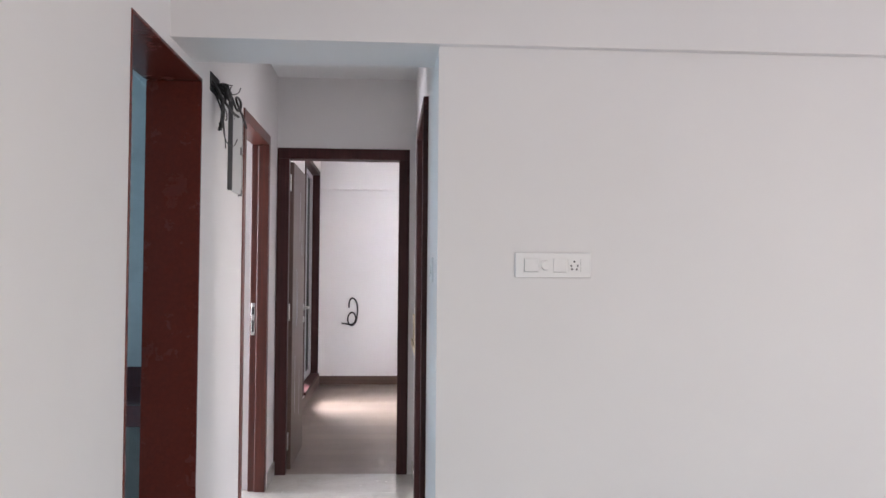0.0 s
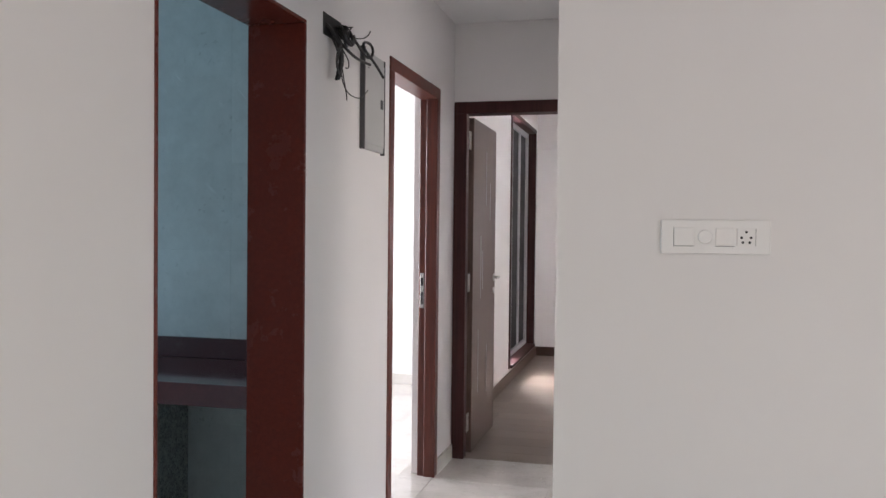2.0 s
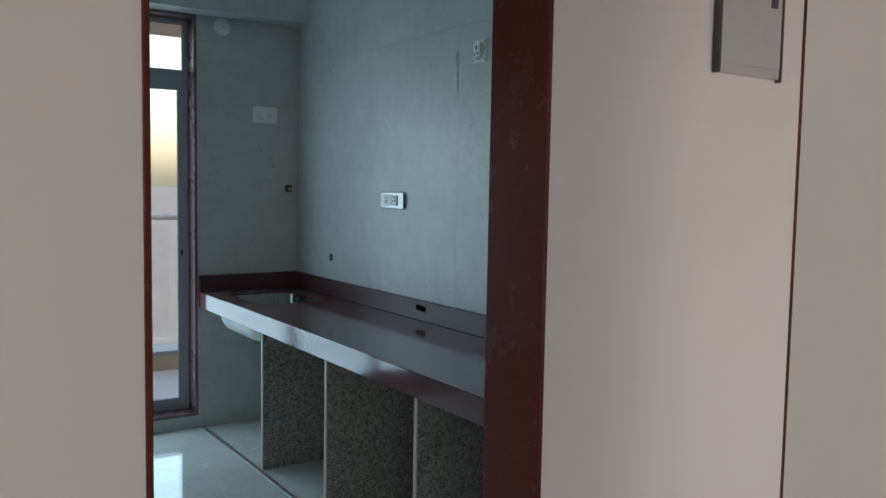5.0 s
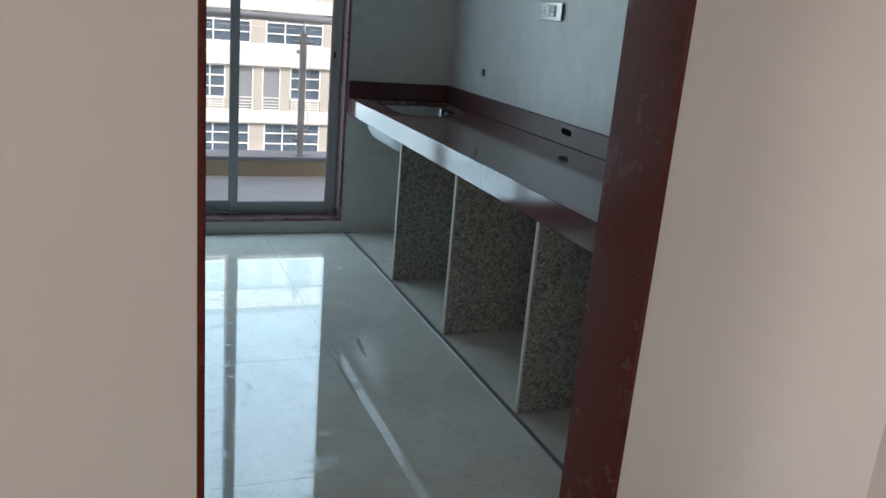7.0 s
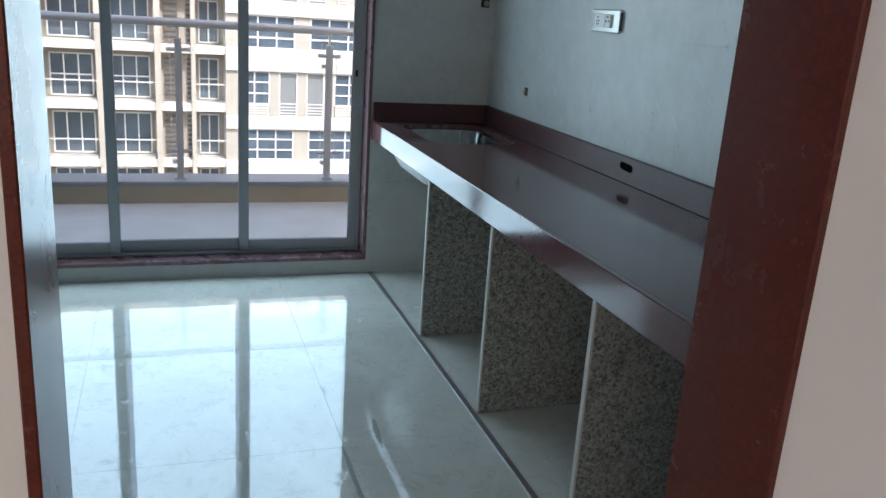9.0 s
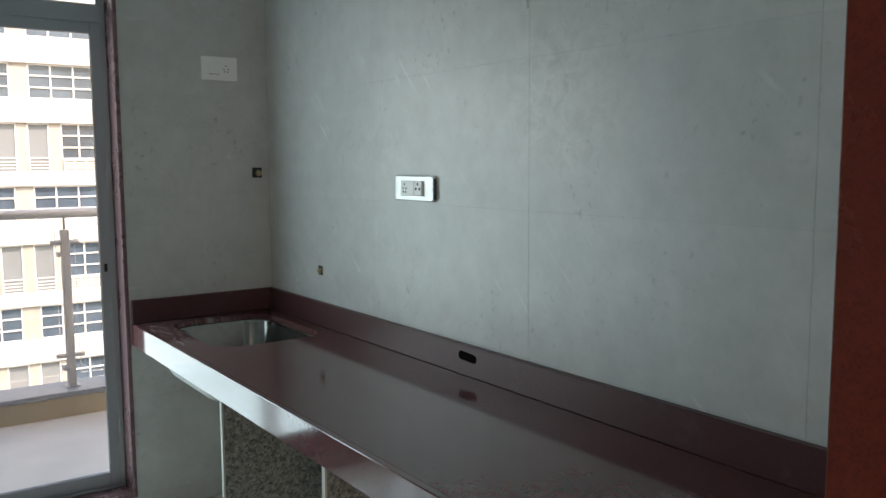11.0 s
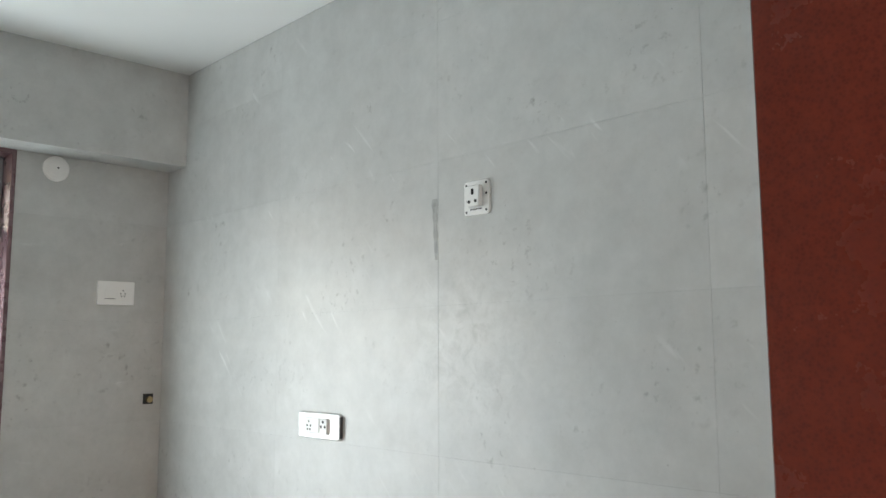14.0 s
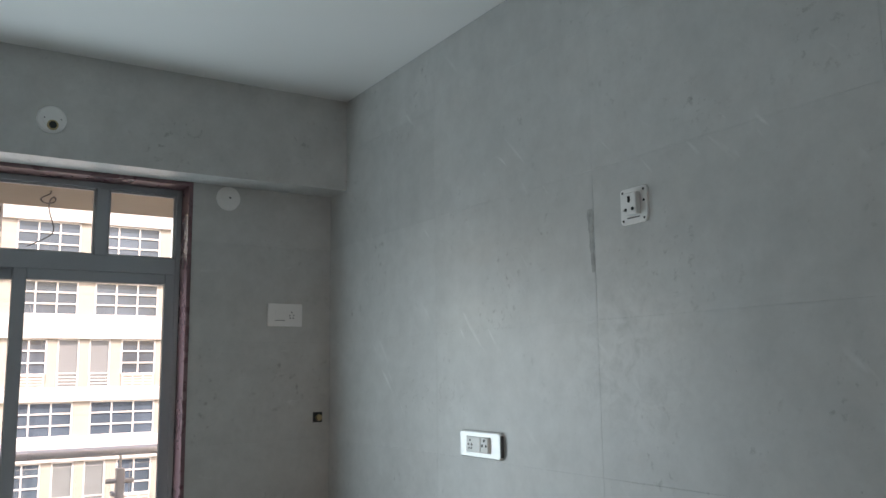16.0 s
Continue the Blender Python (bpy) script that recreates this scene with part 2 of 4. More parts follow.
M_FRAMEWOOD = mat_wood("red_brown_frame_wood", (0.065, 0.013, 0.008), (0.15, 0.031, 0.017), 0.3)
M_DARKWOOD = mat_wood("dark_frame_wood", (0.032, 0.0095, 0.0095), (0.062, 0.0185, 0.0175), 0.42)
M_DARKWOOD.node_tree.nodes["Principled BSDF"].inputs["IOR"].default_value = 1.35
M_LEAF = mat_wood("taupe_door_laminate", (0.088, 0.055, 0.044), (0.132, 0.088, 0.07), 0.42)
M_PLANK = mat_wood("brown_oak_plank", (0.2, 0.155, 0.122), (0.235, 0.184, 0.146), 0.34, axis=0)
M_SKIRTWOOD = mat_wood("brown_skirting_wood", (0.09, 0.055, 0.04), (0.14, 0.09, 0.065), 0.4, axis=0)
M_ALU = mat_plain("grey_powder_coated_aluminium", (0.36, 0.385, 0.41), 0.35, 0.3, 120, 0.05)
M_ALULIGHT = mat_plain("light_grey_aluminium", (0.45, 0.46, 0.47), 0.35, 0.4, 120, 0.05)
M_STEEL = mat_plain("brushed_steel", (0.3, 0.3, 0.29), 0.17, 1.0, 30, 0.3)
M_CHROME = mat_plain("satin_chrome", (0.6, 0.59, 0.57), 0.28, 1.0, 200, 0.05)
M_POST = mat_plain("dull_brushed_steel", (0.55, 0.54, 0.51), 0.45, 0.35, 150, 0.12)
M_PLASTIC = mat_plain("white_switch_plastic", (0.8, 0.795, 0.78), 0.3, 0.0, 80, 0.02)
M_SILVERPLATE = mat_plain("glossy_pale_plate", (0.76, 0.77, 0.76), 0.15, 0.2, 80, 0.03)
M_SHELL = mat_plain("pale_sound_coating", (0.62, 0.63, 0.62), 0.45, 0.0, 25, 0.12)
M_VOID = mat_plain("dark_void", (0.006, 0.005, 0.005), 0.95)
M_VOID.node_tree.nodes["Principled BSDF"].inputs["IOR"].default_value = 1.1
M_BLACK = mat_plain("black_rubber", (0.012, 0.012, 0.012), 0.5)
M_GREYWIRE = mat_plain("grey_cable_sheath", (0.13, 0.13, 0.13), 0.5)
M_THINWIRE = mat_plain("dark_wire_sheath", (0.045, 0.044, 0.043), 0.5)
M_DBGREY = mat_plain("grey_enamelled_steel", (0.5, 0.51, 0.5), 0.4, 0.0, 40, 0.04)
M_DBDARK = mat_plain("dark_grey_plastic_and_shadow", (0.07, 0.072, 0.075), 0.45)
M_BRASS = mat_plain("dull_brass", (0.42, 0.34, 0.2), 0.35, 1.0)
M_GLASS = mat_glass("window_glass", (0.97, 0.985, 0.99))
M_RAILGLASS = mat_glass("railing_glass", (0.95, 0.98, 0.97))
M_MESH = mat_plain("dark_insect_mesh", (0.02, 0.02, 0.022), 0.7)
M_BEIGE = mat_paint("beige_outdoor_paint", (0.52, 0.43, 0.3), 0.7, 0.25)
M_SMEAR = mat_plain("pale_filler", (0.38, 0.37, 0.35), 0.65, 0.0, 60, 0.2)
M_JOINTSMEAR = mat_plain("grey_adhesive", (0.4, 0.4, 0.385), 0.5, 0.0, 70, 0.35)
M_SMEAR.node_tree.nodes["Principled BSDF"].inputs["IOR"].default_value = 1.2
M_STRIP = mat_plain("brown_grey_stone_strip", (0.2, 0.165, 0.16), 0.3, 0.0, 90, 0.3)
M_BALCTILE = mat_plain("pale_balcony_tile", (0.84, 0.79, 0.7), 0.4, 0.0, 4, 0.15)
M_COPING = mat_plain("grey_granite_coping", (0.3, 0.32, 0.34), 0.3, 0.0, 90, 0.3)
M_FACADE = mat_paint("white_facade_paint", (0.6, 0.59, 0.575), 0.7, 0.06)
M_FACADEBEIGE = mat_paint("beige_facade_paint", (0.43, 0.405, 0.355), 0.7, 0.1)
# grey-brown, darker than the other facade colours, for set-back shaft and rear walls
M_FACADEGREY = mat_paint("grey_brown_facade", (0.36, 0.32, 0.27), 0.7, 0.1)
M_PANE = mat_plain("blue_grey_window_pane", (0.1, 0.145, 0.195), 0.06, 0.0, 0.35, 0.5)
M_BLIND = mat_plain("grey_roller_blind", (0.22, 0.24, 0.25), 0.6, 0.0, 0.5, 0.1)
M_PVC = mat_plain("white_window_profile", (0.78, 0.78, 0.76), 0.4)
M_LOUVRE = mat_plain("dark_louvre_shade", (0.1, 0.1, 0.105), 0.6)
M_GROUND = mat_plain("dusty_ground", (0.2, 0.18, 0.15), 0.9, 0.0, 0.2, 0.3)


# ---- mesh helpers ----
def finish(name, bm, mat, smooth=False):
    me = bpy.data.meshes.new(name)
    bmesh.ops.recalc_face_normals(bm, faces=bm.faces)
    bm.to_mesh(me)
    bm.free()
    for mt in (mat if isinstance(mat, (list, tuple)) else [mat]):
        me.materials.append(mt)
    if smooth:
        for f in me.polygons:
            f.use_smooth = True
    return new(name, me)


def add_box(bm, b, bevel=0.0, segs=1):
    x0, y0, z0, x1, y1, z1 = b
    r = bmesh.ops.create_cube(bm, size=1.0)
    vs = r["verts"]
    for v in vs:
        v.co = Vector(((x0 + x1) / 2 + v.co.x * (x1 - x0), (y0 + y1) / 2 + v.co.y * (y1 - y0), (z0 + z1) / 2 + v.co.z * (z1 - z0)))
    if bevel > 0:
        edges = list({e for v in vs for e in v.link_edges})
        bmesh.ops.bevel(bm, geom=edges, offset=bevel, segments=segs, affect="EDGES", profile=0.5)


def boxes(name, parts, mat, bevel=0.0, segs=1):
    bm = bmesh.new()
    for b in parts:
        add_box(bm, b, bevel, segs)
    return finish(name, bm, mat)


def part(ob, parent, label=""):
    ob.parent = parent
    if label:
        ob["label"] = label
    return ob


def structure(ob, label="", category=""):
    return tagged(ob, label, category, kind="structure")


def add_tube(bm, a, b, r0, r1=None, seg=16, caps=True):
    a, b = Vector(a), Vector(b)
    d = b - a
    m = Matrix.Translation((a + b) / 2) @ d.to_track_quat("Z", "Y").to_matrix().to_4x4()
    bmesh.ops.create_cone(bm, cap_ends=caps, segments=seg, radius1=r0, radius2=r0 if r1 is None else r1, depth=d.length, matrix=m)


def tube(name, a, b, r, mat, seg=16):
    bm = bmesh.new()
    add_tube(bm, a, b, r, seg=seg)
    ob = finish(name, bm, mat, True)
    ob.data.set_sharp_from_angle(angle=radians(40))
    return ob


def rounded_loop(cx, cy, w, h, r, k=6):
    pts = []
    for qx, qy, a0 in ((1, 1, 0), (-1, 1, 90), (-1, -1, 180), (1, -1, 270)):
        for i in range(k + 1):
            a = radians(a0 + 90 * i / k)
            pts.append((cx + qx * (w / 2 - r) + r * math.cos(a), cy + qy * (h / 2 - r) + r * math.sin(a)))
    return pts


def plate(name, w, h, d, r, mat, edge=0.002, m=None):
    """A rounded plate in the local xz plane that faces -y, with a softened front edge."""
    bm = bmesh.new()
    loops = []
    for inset, y in ((0, 0.0), (0, -d + edge), (edge, -d)):
        loops.append([bm.verts.new((x, y, z)) for x, z in rounded_loop(0, 0, w - 2 * inset, h - 2 * inset, max(r - inset, 0.0005))])
    for a, b in zip(loops, loops[1:]):
        for i in range(len(a)):
            bm.faces.new((a[i], a[(i + 1) % len(a)], b[(i + 1) % len(a)], b[i]))
    bm.faces.new(loops[-1])
    bm.faces.new(loops[0][::-1])
    ob = finish(name, bm, mat)
    if m is not None:
        ob.matrix_world = m
    return ob


def cables(name, runs, radius, mat):
    """Soft cables through a few points each, one bundle."""
    cu = bpy.data.curves.new(name, "CURVE")
    cu.dimensions = "3D"
    cu.bevel_depth = radius
    cu.bevel_resolution = 3
    cu.resolution_u = 10
    for pts in runs:
        sp = cu.splines.new("NURBS")
        sp.points.add(len(pts) - 1)
        for q, c in zip(sp.points, pts):
            q.co = (*c, 1)
        sp.order_u = 4
        sp.use_endpoint_u = True
    cu.materials.append(mat)
    return new(name, cu)


# ---- plan ----
WEST, WEST_IN = 0.33, 0.131       # the wall between passage and kitchen
K_Y0, K_Y1 = 3.136, 4.033          # kitchen doorway
K_HEAD = 2.097
K_SOUTH = 1.05
K_CEIL = 2.704
NORTH = 3.596                      # switch wall
COR_R = 1.245                      # passage wall
BED_DOOR = 6.252
BED_L, BED_BACK = 0.25, 10.6
CD_Y0, CD_Y1, CD_HEAD = 4.972, 5.884, 2.168

# walls
structure(boxes("wall_west", [
    (WEST_IN, -3.2, 0, WEST, K_Y0, 2.75), (WEST_IN, K_Y0, K_HEAD, WEST, K_Y1, 2.75), (WEST_IN, K_Y1, 0, WEST, CD_Y0, 2.75),
    (0.188, CD_Y0, CD_HEAD, WEST, CD_Y1, 2.75), (0.188, CD_Y1, 0, WEST, BED_DOOR, 2.75)], M_WALL), "cream painted wall beside the passage")
structure(boxes("wall_north", [(COR_R, NORTH, 0, 4.5, NORTH + 0.15, 2.75)], M_WALL), "cream painted living room wall")
structure(boxes("beam_living", [(WEST, 3.56, 2.132, 4.5, 3.905, 2.74)], M_WALL), "cream painted ceiling beam")
structure(boxes("wall_passage", [(COR_R, NORTH + 0.15, 0, COR_R + 0.15, 4.42, 2.62), (COR_R, 4.42, 2.08, COR_R + 0.15, 5.28, 2.62), (COR_R, 5.28, 0, COR_R + 0.15, BED_DOOR, 2.62)], M_WALL), "cream painted passage wall")
# unseen outer wall; its window opening is assumed for the added passage lamp
structure(boxes("wall_passage_room", [(4.0, NORTH + 0.15, 0, 4.15, 4.1, 2.75), (4.0, 5.7, 0, 4.15, BED_DOOR, 2.75), (4.0, 4.1, 2.35, 4.15, 5.7, 2.75), (4.0, 4.1, 0, 4.15, 5.7, 0.5)], M_WALL), "cream painted wall with an assumed window opening")
structure(boxes("ceiling_passage_room", [(COR_R + 0.15, NORTH + 0.31, 2.75, 4.15, BED_DOOR, 2.87)], M_WHITE), "white ceiling")
# unseen walls; both window openings are assumed, where the living room lamps stand
structure(boxes("wall_living_east", [(4.5, -3.2, 0, 4.65, 0.15, 2.75), (4.5, 2.45, 0, 4.65, NORTH + 0.15, 2.75), (4.5, 0.15, 2.5, 4.65, 2.45, 2.75), (4.5, 0.15, 0, 4.65, 2.45, 0.3)], M_WALL), "cream painted wall")
structure(boxes("wall_living_south", [(WEST_IN, -3.4, 0, 0.95, -3.2, 2.75), (4.05, -3.4, 0, 4.65, -3.2, 2.75), (0.95, -3.4, 2.5, 4.05, -3.2, 2.75), (0.95, -3.4, 0, 4.05, -3.2, 0.4)], M_WALL), "cream painted wall with an assumed window opening")
structure(boxes("wall_bedroom_door", [(WEST_IN, BED_DOOR, 0, 0.332, BED_DOOR + 0.15, 2.75), (1.205, BED_DOOR, 0, 4.0, BED_DOOR + 0.15, 2.75), (0.332, BED_DOOR, 2.15, 1.205, BED_DOOR + 0.15, 2.75)], M_WALL), "cream painted wall over the bedroom door")
structure(boxes("wall_bedroom_west", [(0.05, BED_DOOR + 0.15, 0, BED_L, 8.8, 2.75), (0.05, 8.8, 0, BED_L, 10.42, 0.13), (0.05, 8.8, 2.48, BED_L, 10.42, 2.75), (0.05, 10.42, 0, BED_L, BED_BACK, 2.75)], M_WALL), "white bedroom wall with a window opening")
structure(boxes("wall_bedroom_back", [(0.05, BED_BACK, 0, 4.0, BED_BACK + 0.15, 2.75)], M_WALL), "white bedroom wall")
structure(boxes("beam_bedroom", [(BED_L, BED_BACK - 0.035, 2.29, 4.0, BED_BACK, 2.75)], M_WALL), "white painted beam")
structure(boxes("wall_bedroom_east", [(4.0, BED_DOOR, 0, 4.15, BED_BACK + 0.15, 2.75)], M_WALL), "white bedroom wall")
structure(boxes("wall_side_room_back", [(FAR, 8.5, 0, 0.05, 8.62, 2.75)], M_WHITE), "white wall of the bright side room")
structure(boxes("wall_side_room_west", [(FAR - 0.15, 4.97, 0, FAR, 5.1, 2.75), (FAR - 0.15, 5.1, 0, FAR, 7.2, 0.3), (FAR - 0.15, 5.1, 2.3, FAR, 7.2, 2.75), (FAR - 0.15, 7.2, 0, FAR, 8.62, 2.75)], M_WHITE), "white wall with a window opening")
structure(boxes("ceiling_living", [(WEST_IN, -3.4, 2.75, 4.65, NORTH + 0.31, 2.87)], M_WHITE), "white ceiling")
# added slabs, out of view, that block sun at the assumed living room windows
structure(boxes("balcony_slab_living", [(4.65, -3.4, 2.6, 8.2, 4.2, 2.75), (-0.5, -6.4, 2.6, 8.2, -3.4, 2.75)], M_WHITE), "unseen white slab added to keep the sun out of the living room")
structure(boxes("ceiling_passage", [(WEST, 3.905, 2.62, COR_R + 0.15, BED_DOOR, 2.74)], M_WHITE), "white ceiling")
structure(boxes("ceiling_bedroom", [(0.05, BED_DOOR, 2.75, 4.15, BED_BACK + 0.15, 2.87)], M_WHITE), "white ceiling")
structure(boxes("ceiling_side_room", [(FAR - 0.15, 4.97, 2.75, 0.2, 8.62, 2.87)], M_WHITE), "white ceiling")
structure(boxes("ceiling_kitchen", [(FAR - 0.15, K_SOUTH - 0.15, K_CEIL, WEST_IN, 4.97, K_CEIL + 0.15)], M_WHITE), "white kitchen ceiling")

# kitchen walls, tiled; the tiles come last in the file
W_Y0, W_Y1, W_Z0, W_Z1 = 2.4, 4.217, 0.072, 2.314
wall_back = structure(boxes("wall_kitchen_back", [(FAR - 0.15, BACK + 0.0014, 0, WEST_IN, 4.97, K_CEIL)], M_GROUT), "grey tiled kitchen wall behind the counter")
wall_far = structure(boxes("wall_kitchen_window", [
    (FAR - 0.2, K_SOUTH - 0.15, 0, FAR - 0.0014, W_Y0, K_CEIL), (FAR - 0.2, W_Y1, 0, FAR - 0.0014, BACK + 0.0014, K_CEIL),
    (FAR - 0.2, W_Y0, 0, FAR - 0.0014, W_Y1, W_Z0), (FAR - 0.2, W_Y0, W_Z1, FAR - 0.0014, W_Y1, K_CEIL)], M_GROUT), "grey tiled kitchen wall round the balcony door")
structure(boxes("beam_kitchen", [(FAR - 0.005, K_SOUTH, 2.314, -2.705, BACK, K_CEIL)], M_TILE), "grey tiled beam over the balcony door")
structure(boxes("wall_kitchen_south", [(FAR - 0.15, K_SOUTH - 0.15, 0, WEST_IN, K_SOUTH, K_CEIL)], M_TILE), "grey tiled kitchen wall")
wall_front = structure(boxes("wall_kitchen_front", [
    (WEST_IN - 0.012, K_SOUTH, 0, WEST_IN - 0.001, K_Y0, K_CEIL), (WEST_IN - 0.012, K_Y1, 0, WEST_IN - 0.001, BACK, K_CEIL),
    (WEST_IN - 0.012, K_Y0, K_HEAD, WEST_IN - 0.001, K_Y1, K_CEIL)], M_TILE), "grey tiled wall beside the kitchen doorway")

# floors
floor_living = structure(boxes("floor", [(WEST_IN, -3.4, -0.15, 4.65, BED_DOOR + 0.02, -0.0014)], M_FLOORGROUT), "polished cream tile floor")
floor_kitchen = structure(boxes("floor_kitchen", [(FAR - 0.15, K_SOUTH - 0.15, -0.15, WEST_IN, 4.97, -0.0014)], M_FLOORGROUT), "polished cream tile kitchen floor")
floor_side = structure(boxes("floor_side_room", [(FAR - 0.15, 4.97, -0.15, WEST_IN, 8.62, -0.0014)], M_FLOORGROUT), "polished cream tile floor")
floor_bed = structure(boxes("floor_bedroom", [(0.05, BED_DOOR + 0.02, -0.15, 4.15, BED_BACK, -0.0014)], M_SKIRTWOOD), "brown wood plank floor")


def door_lining(name, y0, y1, head, x0, x1, t, mat):
    """Thin lining of a doorway in a wall that runs along y."""
    root = new(name)
    root.location = ((x0 + x1) / 2, (y0 + y1) / 2, 0)
    for nm, b in (("jamb", (x0, y0, 0, x1, y0 + t, head - t)), ("jamb", (x0, y1 - t, 0, x1, y1, head - t)), ("lintel", (x0, y0, head - t, x1, y1, head))):
        ob = boxes(nm, [b], mat, 0.002)
        part(ob, root)
        ob.matrix_parent_inverse = Matrix.Translation(root.location).inverted()
    return root


kd = door_lining("door_1", K_Y0, K_Y1, K_HEAD, WEST_IN - 0.012, WEST + 0.004, 0.013, M_JAMB)
structure(kd, "open kitchen doorway lined in polished red-brown stone", "doorway")


def parented(root, obs):
    bpy.context.view_layer.update()
    inv = root.matrix_world.inverted()
    for o in obs:
        o.parent = root
        o.matrix_parent_inverse = inv
    return root


def thing(name, at, items, label, category, kind="", group=""):
    root = new(name)
    root.location = at
    obs = []
    for i in items:
        obs += i if isinstance(i, list) else [i]
    parented(root, obs)
    return tagged(root, label, category, group, kind)


# door frame to the bright side room
fx0, fx1 = 0.232, WEST + 0.008
fr = []
for y0, y1, s in ((CD_Y0, CD_Y0 + 0.062, 1), (CD_Y1 - 0.062, CD_Y1, -1)):
    a, b = (y0, y1)
    fr.append(boxes("jamb", [(fx0, a if s > 0 else b - 0.042, 0, fx0 + 0.042, a + 0.042 if s > 0 else b, CD_HEAD - 0.062),
                             (fx0 + 0.042, a, 0, fx1, b, CD_HEAD - 0.062)], M_FRAMEWOOD, 0.003))
fr.append(boxes("head", [(fx0, CD_Y0, CD_HEAD - 0.062, fx1, CD_Y1, CD_HEAD)], M_FRAMEWOOD, 0.003))
sx, sy = 0.252, CD_Y1 - 0.042
bm = bmesh.new()
add_box(bm, (sx - 0.011, sy - 0.003, 0.945, sx + 0.011, sy + 0.001, 1.14), 0.001)
strike = finish("strike_plate", bm, M_CHROME)
strike["label"] = "pale metal strike plate"
holes = [boxes("strike_hole", [q], M_BLACK) for q in [(sx - 0.006, sy - 0.0045, 0.965, sx + 0.006, sy - 0.001, 1.035), (sx - 0.007, sy - 0.0045, 1.07, sx + 0.007, sy - 0.001, 1.115)]]
thing("door_2", (0.28, (CD_Y0 + CD_Y1) / 2, 0), fr + [strike, holes], "red-brown wooden door frame without a leaf", "door frame", "structure")

# bedroom door: frame and open leaf
by = BED_DOOR
fr = [boxes("jamb", [(0.332, by - 0.012, 0, 0.41, by + 0.06, 2.08), (0.332, by + 0.06, 0, 0.392, by + 0.115, 2.08)], M_DARKWOOD, 0.003),
      boxes("jamb", [(1.135, by - 0.012, 0, 1.205, by + 0.06, 2.08), (1.153, by + 0.06, 0, 1.205, by + 0.115, 2.08)], M_DARKWOOD, 0.003),
      boxes("head", [(0.332, by - 0.012, 2.08, 1.205, by + 0.115, 2.15)], M_DARKWOOD, 0.003)]
thing("door_3", (0.77, by + 0.05, 0), fr, "dark brown wooden door frame to the bedroom", "door frame", "structure")
leaf = boxes("leaf", [(0.392, by + 0.12, 0.008, 0.428, by + 0.12 + 0.745, 2.072)], M_LEAF, 0.003)
inlay = [boxes("inlay", [q], M_ALULIGHT) for q in [(0.4275, by + 0.30, 0.35, 0.4295, by + 0.306, 0.75), (0.4275, by + 0.36, 0.95, 0.4295, by + 0.366, 1.35), (0.4275, by + 0.42, 1.0, 0.4295, by + 0.426, 1.25),
                        (0.4275, by + 0.52, 1.55, 0.4295, by + 0.526, 1.9), (0.4275, by + 0.58, 0.3, 0.4295, by + 0.586, 0.62), (0.4275, by + 0.66, 1.45, 0.4295, by + 0.666, 1.7)]]
hz = []
for z in (0.2, 1.06, 1.93):
    hz.append(boxes("hinge", [(0.408, by + 0.062, z - 0.055, 0.4125, by + 0.118, z + 0.055)], M_CHROME, 0.001))
bm = bmesh.new()
ly = by + 0.12 + 0.69
add_tube(bm, (0.428, ly, 1.06), (0.434, ly, 1.06), 0.025)
add_tube(bm, (0.43, ly, 1.06), (0.472, ly, 1.06), 0.009)
add_box(bm, (0.462, ly - 0.11, 1.052, 0.476, ly + 0.008, 1.068), 0.004, 2)
handle = finish("handle", bm, M_CHROME)
handle["label"] = "chrome lever handle"
lockset = tube("lock", (0.428, ly, 0.97), (0.436, ly, 0.97), 0.022, M_CHROME)
thing("door_leaf", (0.41, by + 0.5, 0.0), [leaf, inlay, handle, lockset] + hz, "taupe wood-grain door leaf standing open into the bedroom", "door")

# dark door in the passage wall
fr = [boxes("jamb", [(1.222, 4.38, 0, COR_R + 0.1, 4.45, 2.06)], M_DARKWOOD, 0.003), boxes("jamb", [(1.222, 5.25, 0, COR_R + 0.1, 5.32, 2.06)], M_DARKWOOD, 0.003),
      boxes("head", [(1.222, 4.38, 2.06, COR_R + 0.1, 5.32, 2.12)], M_DARKWOOD, 0.003)]
thing("door_4", (1.27, 4.85, 0), fr, "dark brown wooden door frame in the passage wall", "door frame", "structure")
structure(boxes("passage_ledge", [(COR_R - 0.022, 5.5, 0.86, COR_R, 6.2, 0.9), (COR_R - 0.012, 5.5, 0.9, COR_R, 6.2, 1.06)], M_BEIGE, 0.002), "cream stone ledge on the passage wall", "ledge")

# skirtings
structure(boxes("baseboard_passage", [(WEST, CD_Y1 + 0.002, 0, WEST + 0.012, BED_DOOR - 0.014, 0.09), (COR_R - 0.012, 5.322, 0, COR_R, BED_DOOR - 0.014, 0.09),
                                     (WEST, K_Y1 + 0.01, 0, WEST + 0.012, CD_Y0 - 0.002, 0.09), (WEST, -3.2, 0, WEST + 0.012, K_Y0 - 0.01, 0.09)], M_MARBLE, 0.002), "cream tile skirting")
structure(boxes("baseboard_bedroom", [(BED_L, BED_BACK - 0.015, 0, 4.0, BED_BACK, 0.1), (BED_L, BED_DOOR + 0.16, 0, BED_L + 0.015, BED_BACK - 0.015, 0.1)], M_SKIRTWOOD, 0.003), "brown wooden skirting")
structure(boxes("baseboard_side_room", [(FAR, 8.488, 0, 0.05, 8.5, 0.09)], M_MARBLE, 0.002), "cream tile skirting")

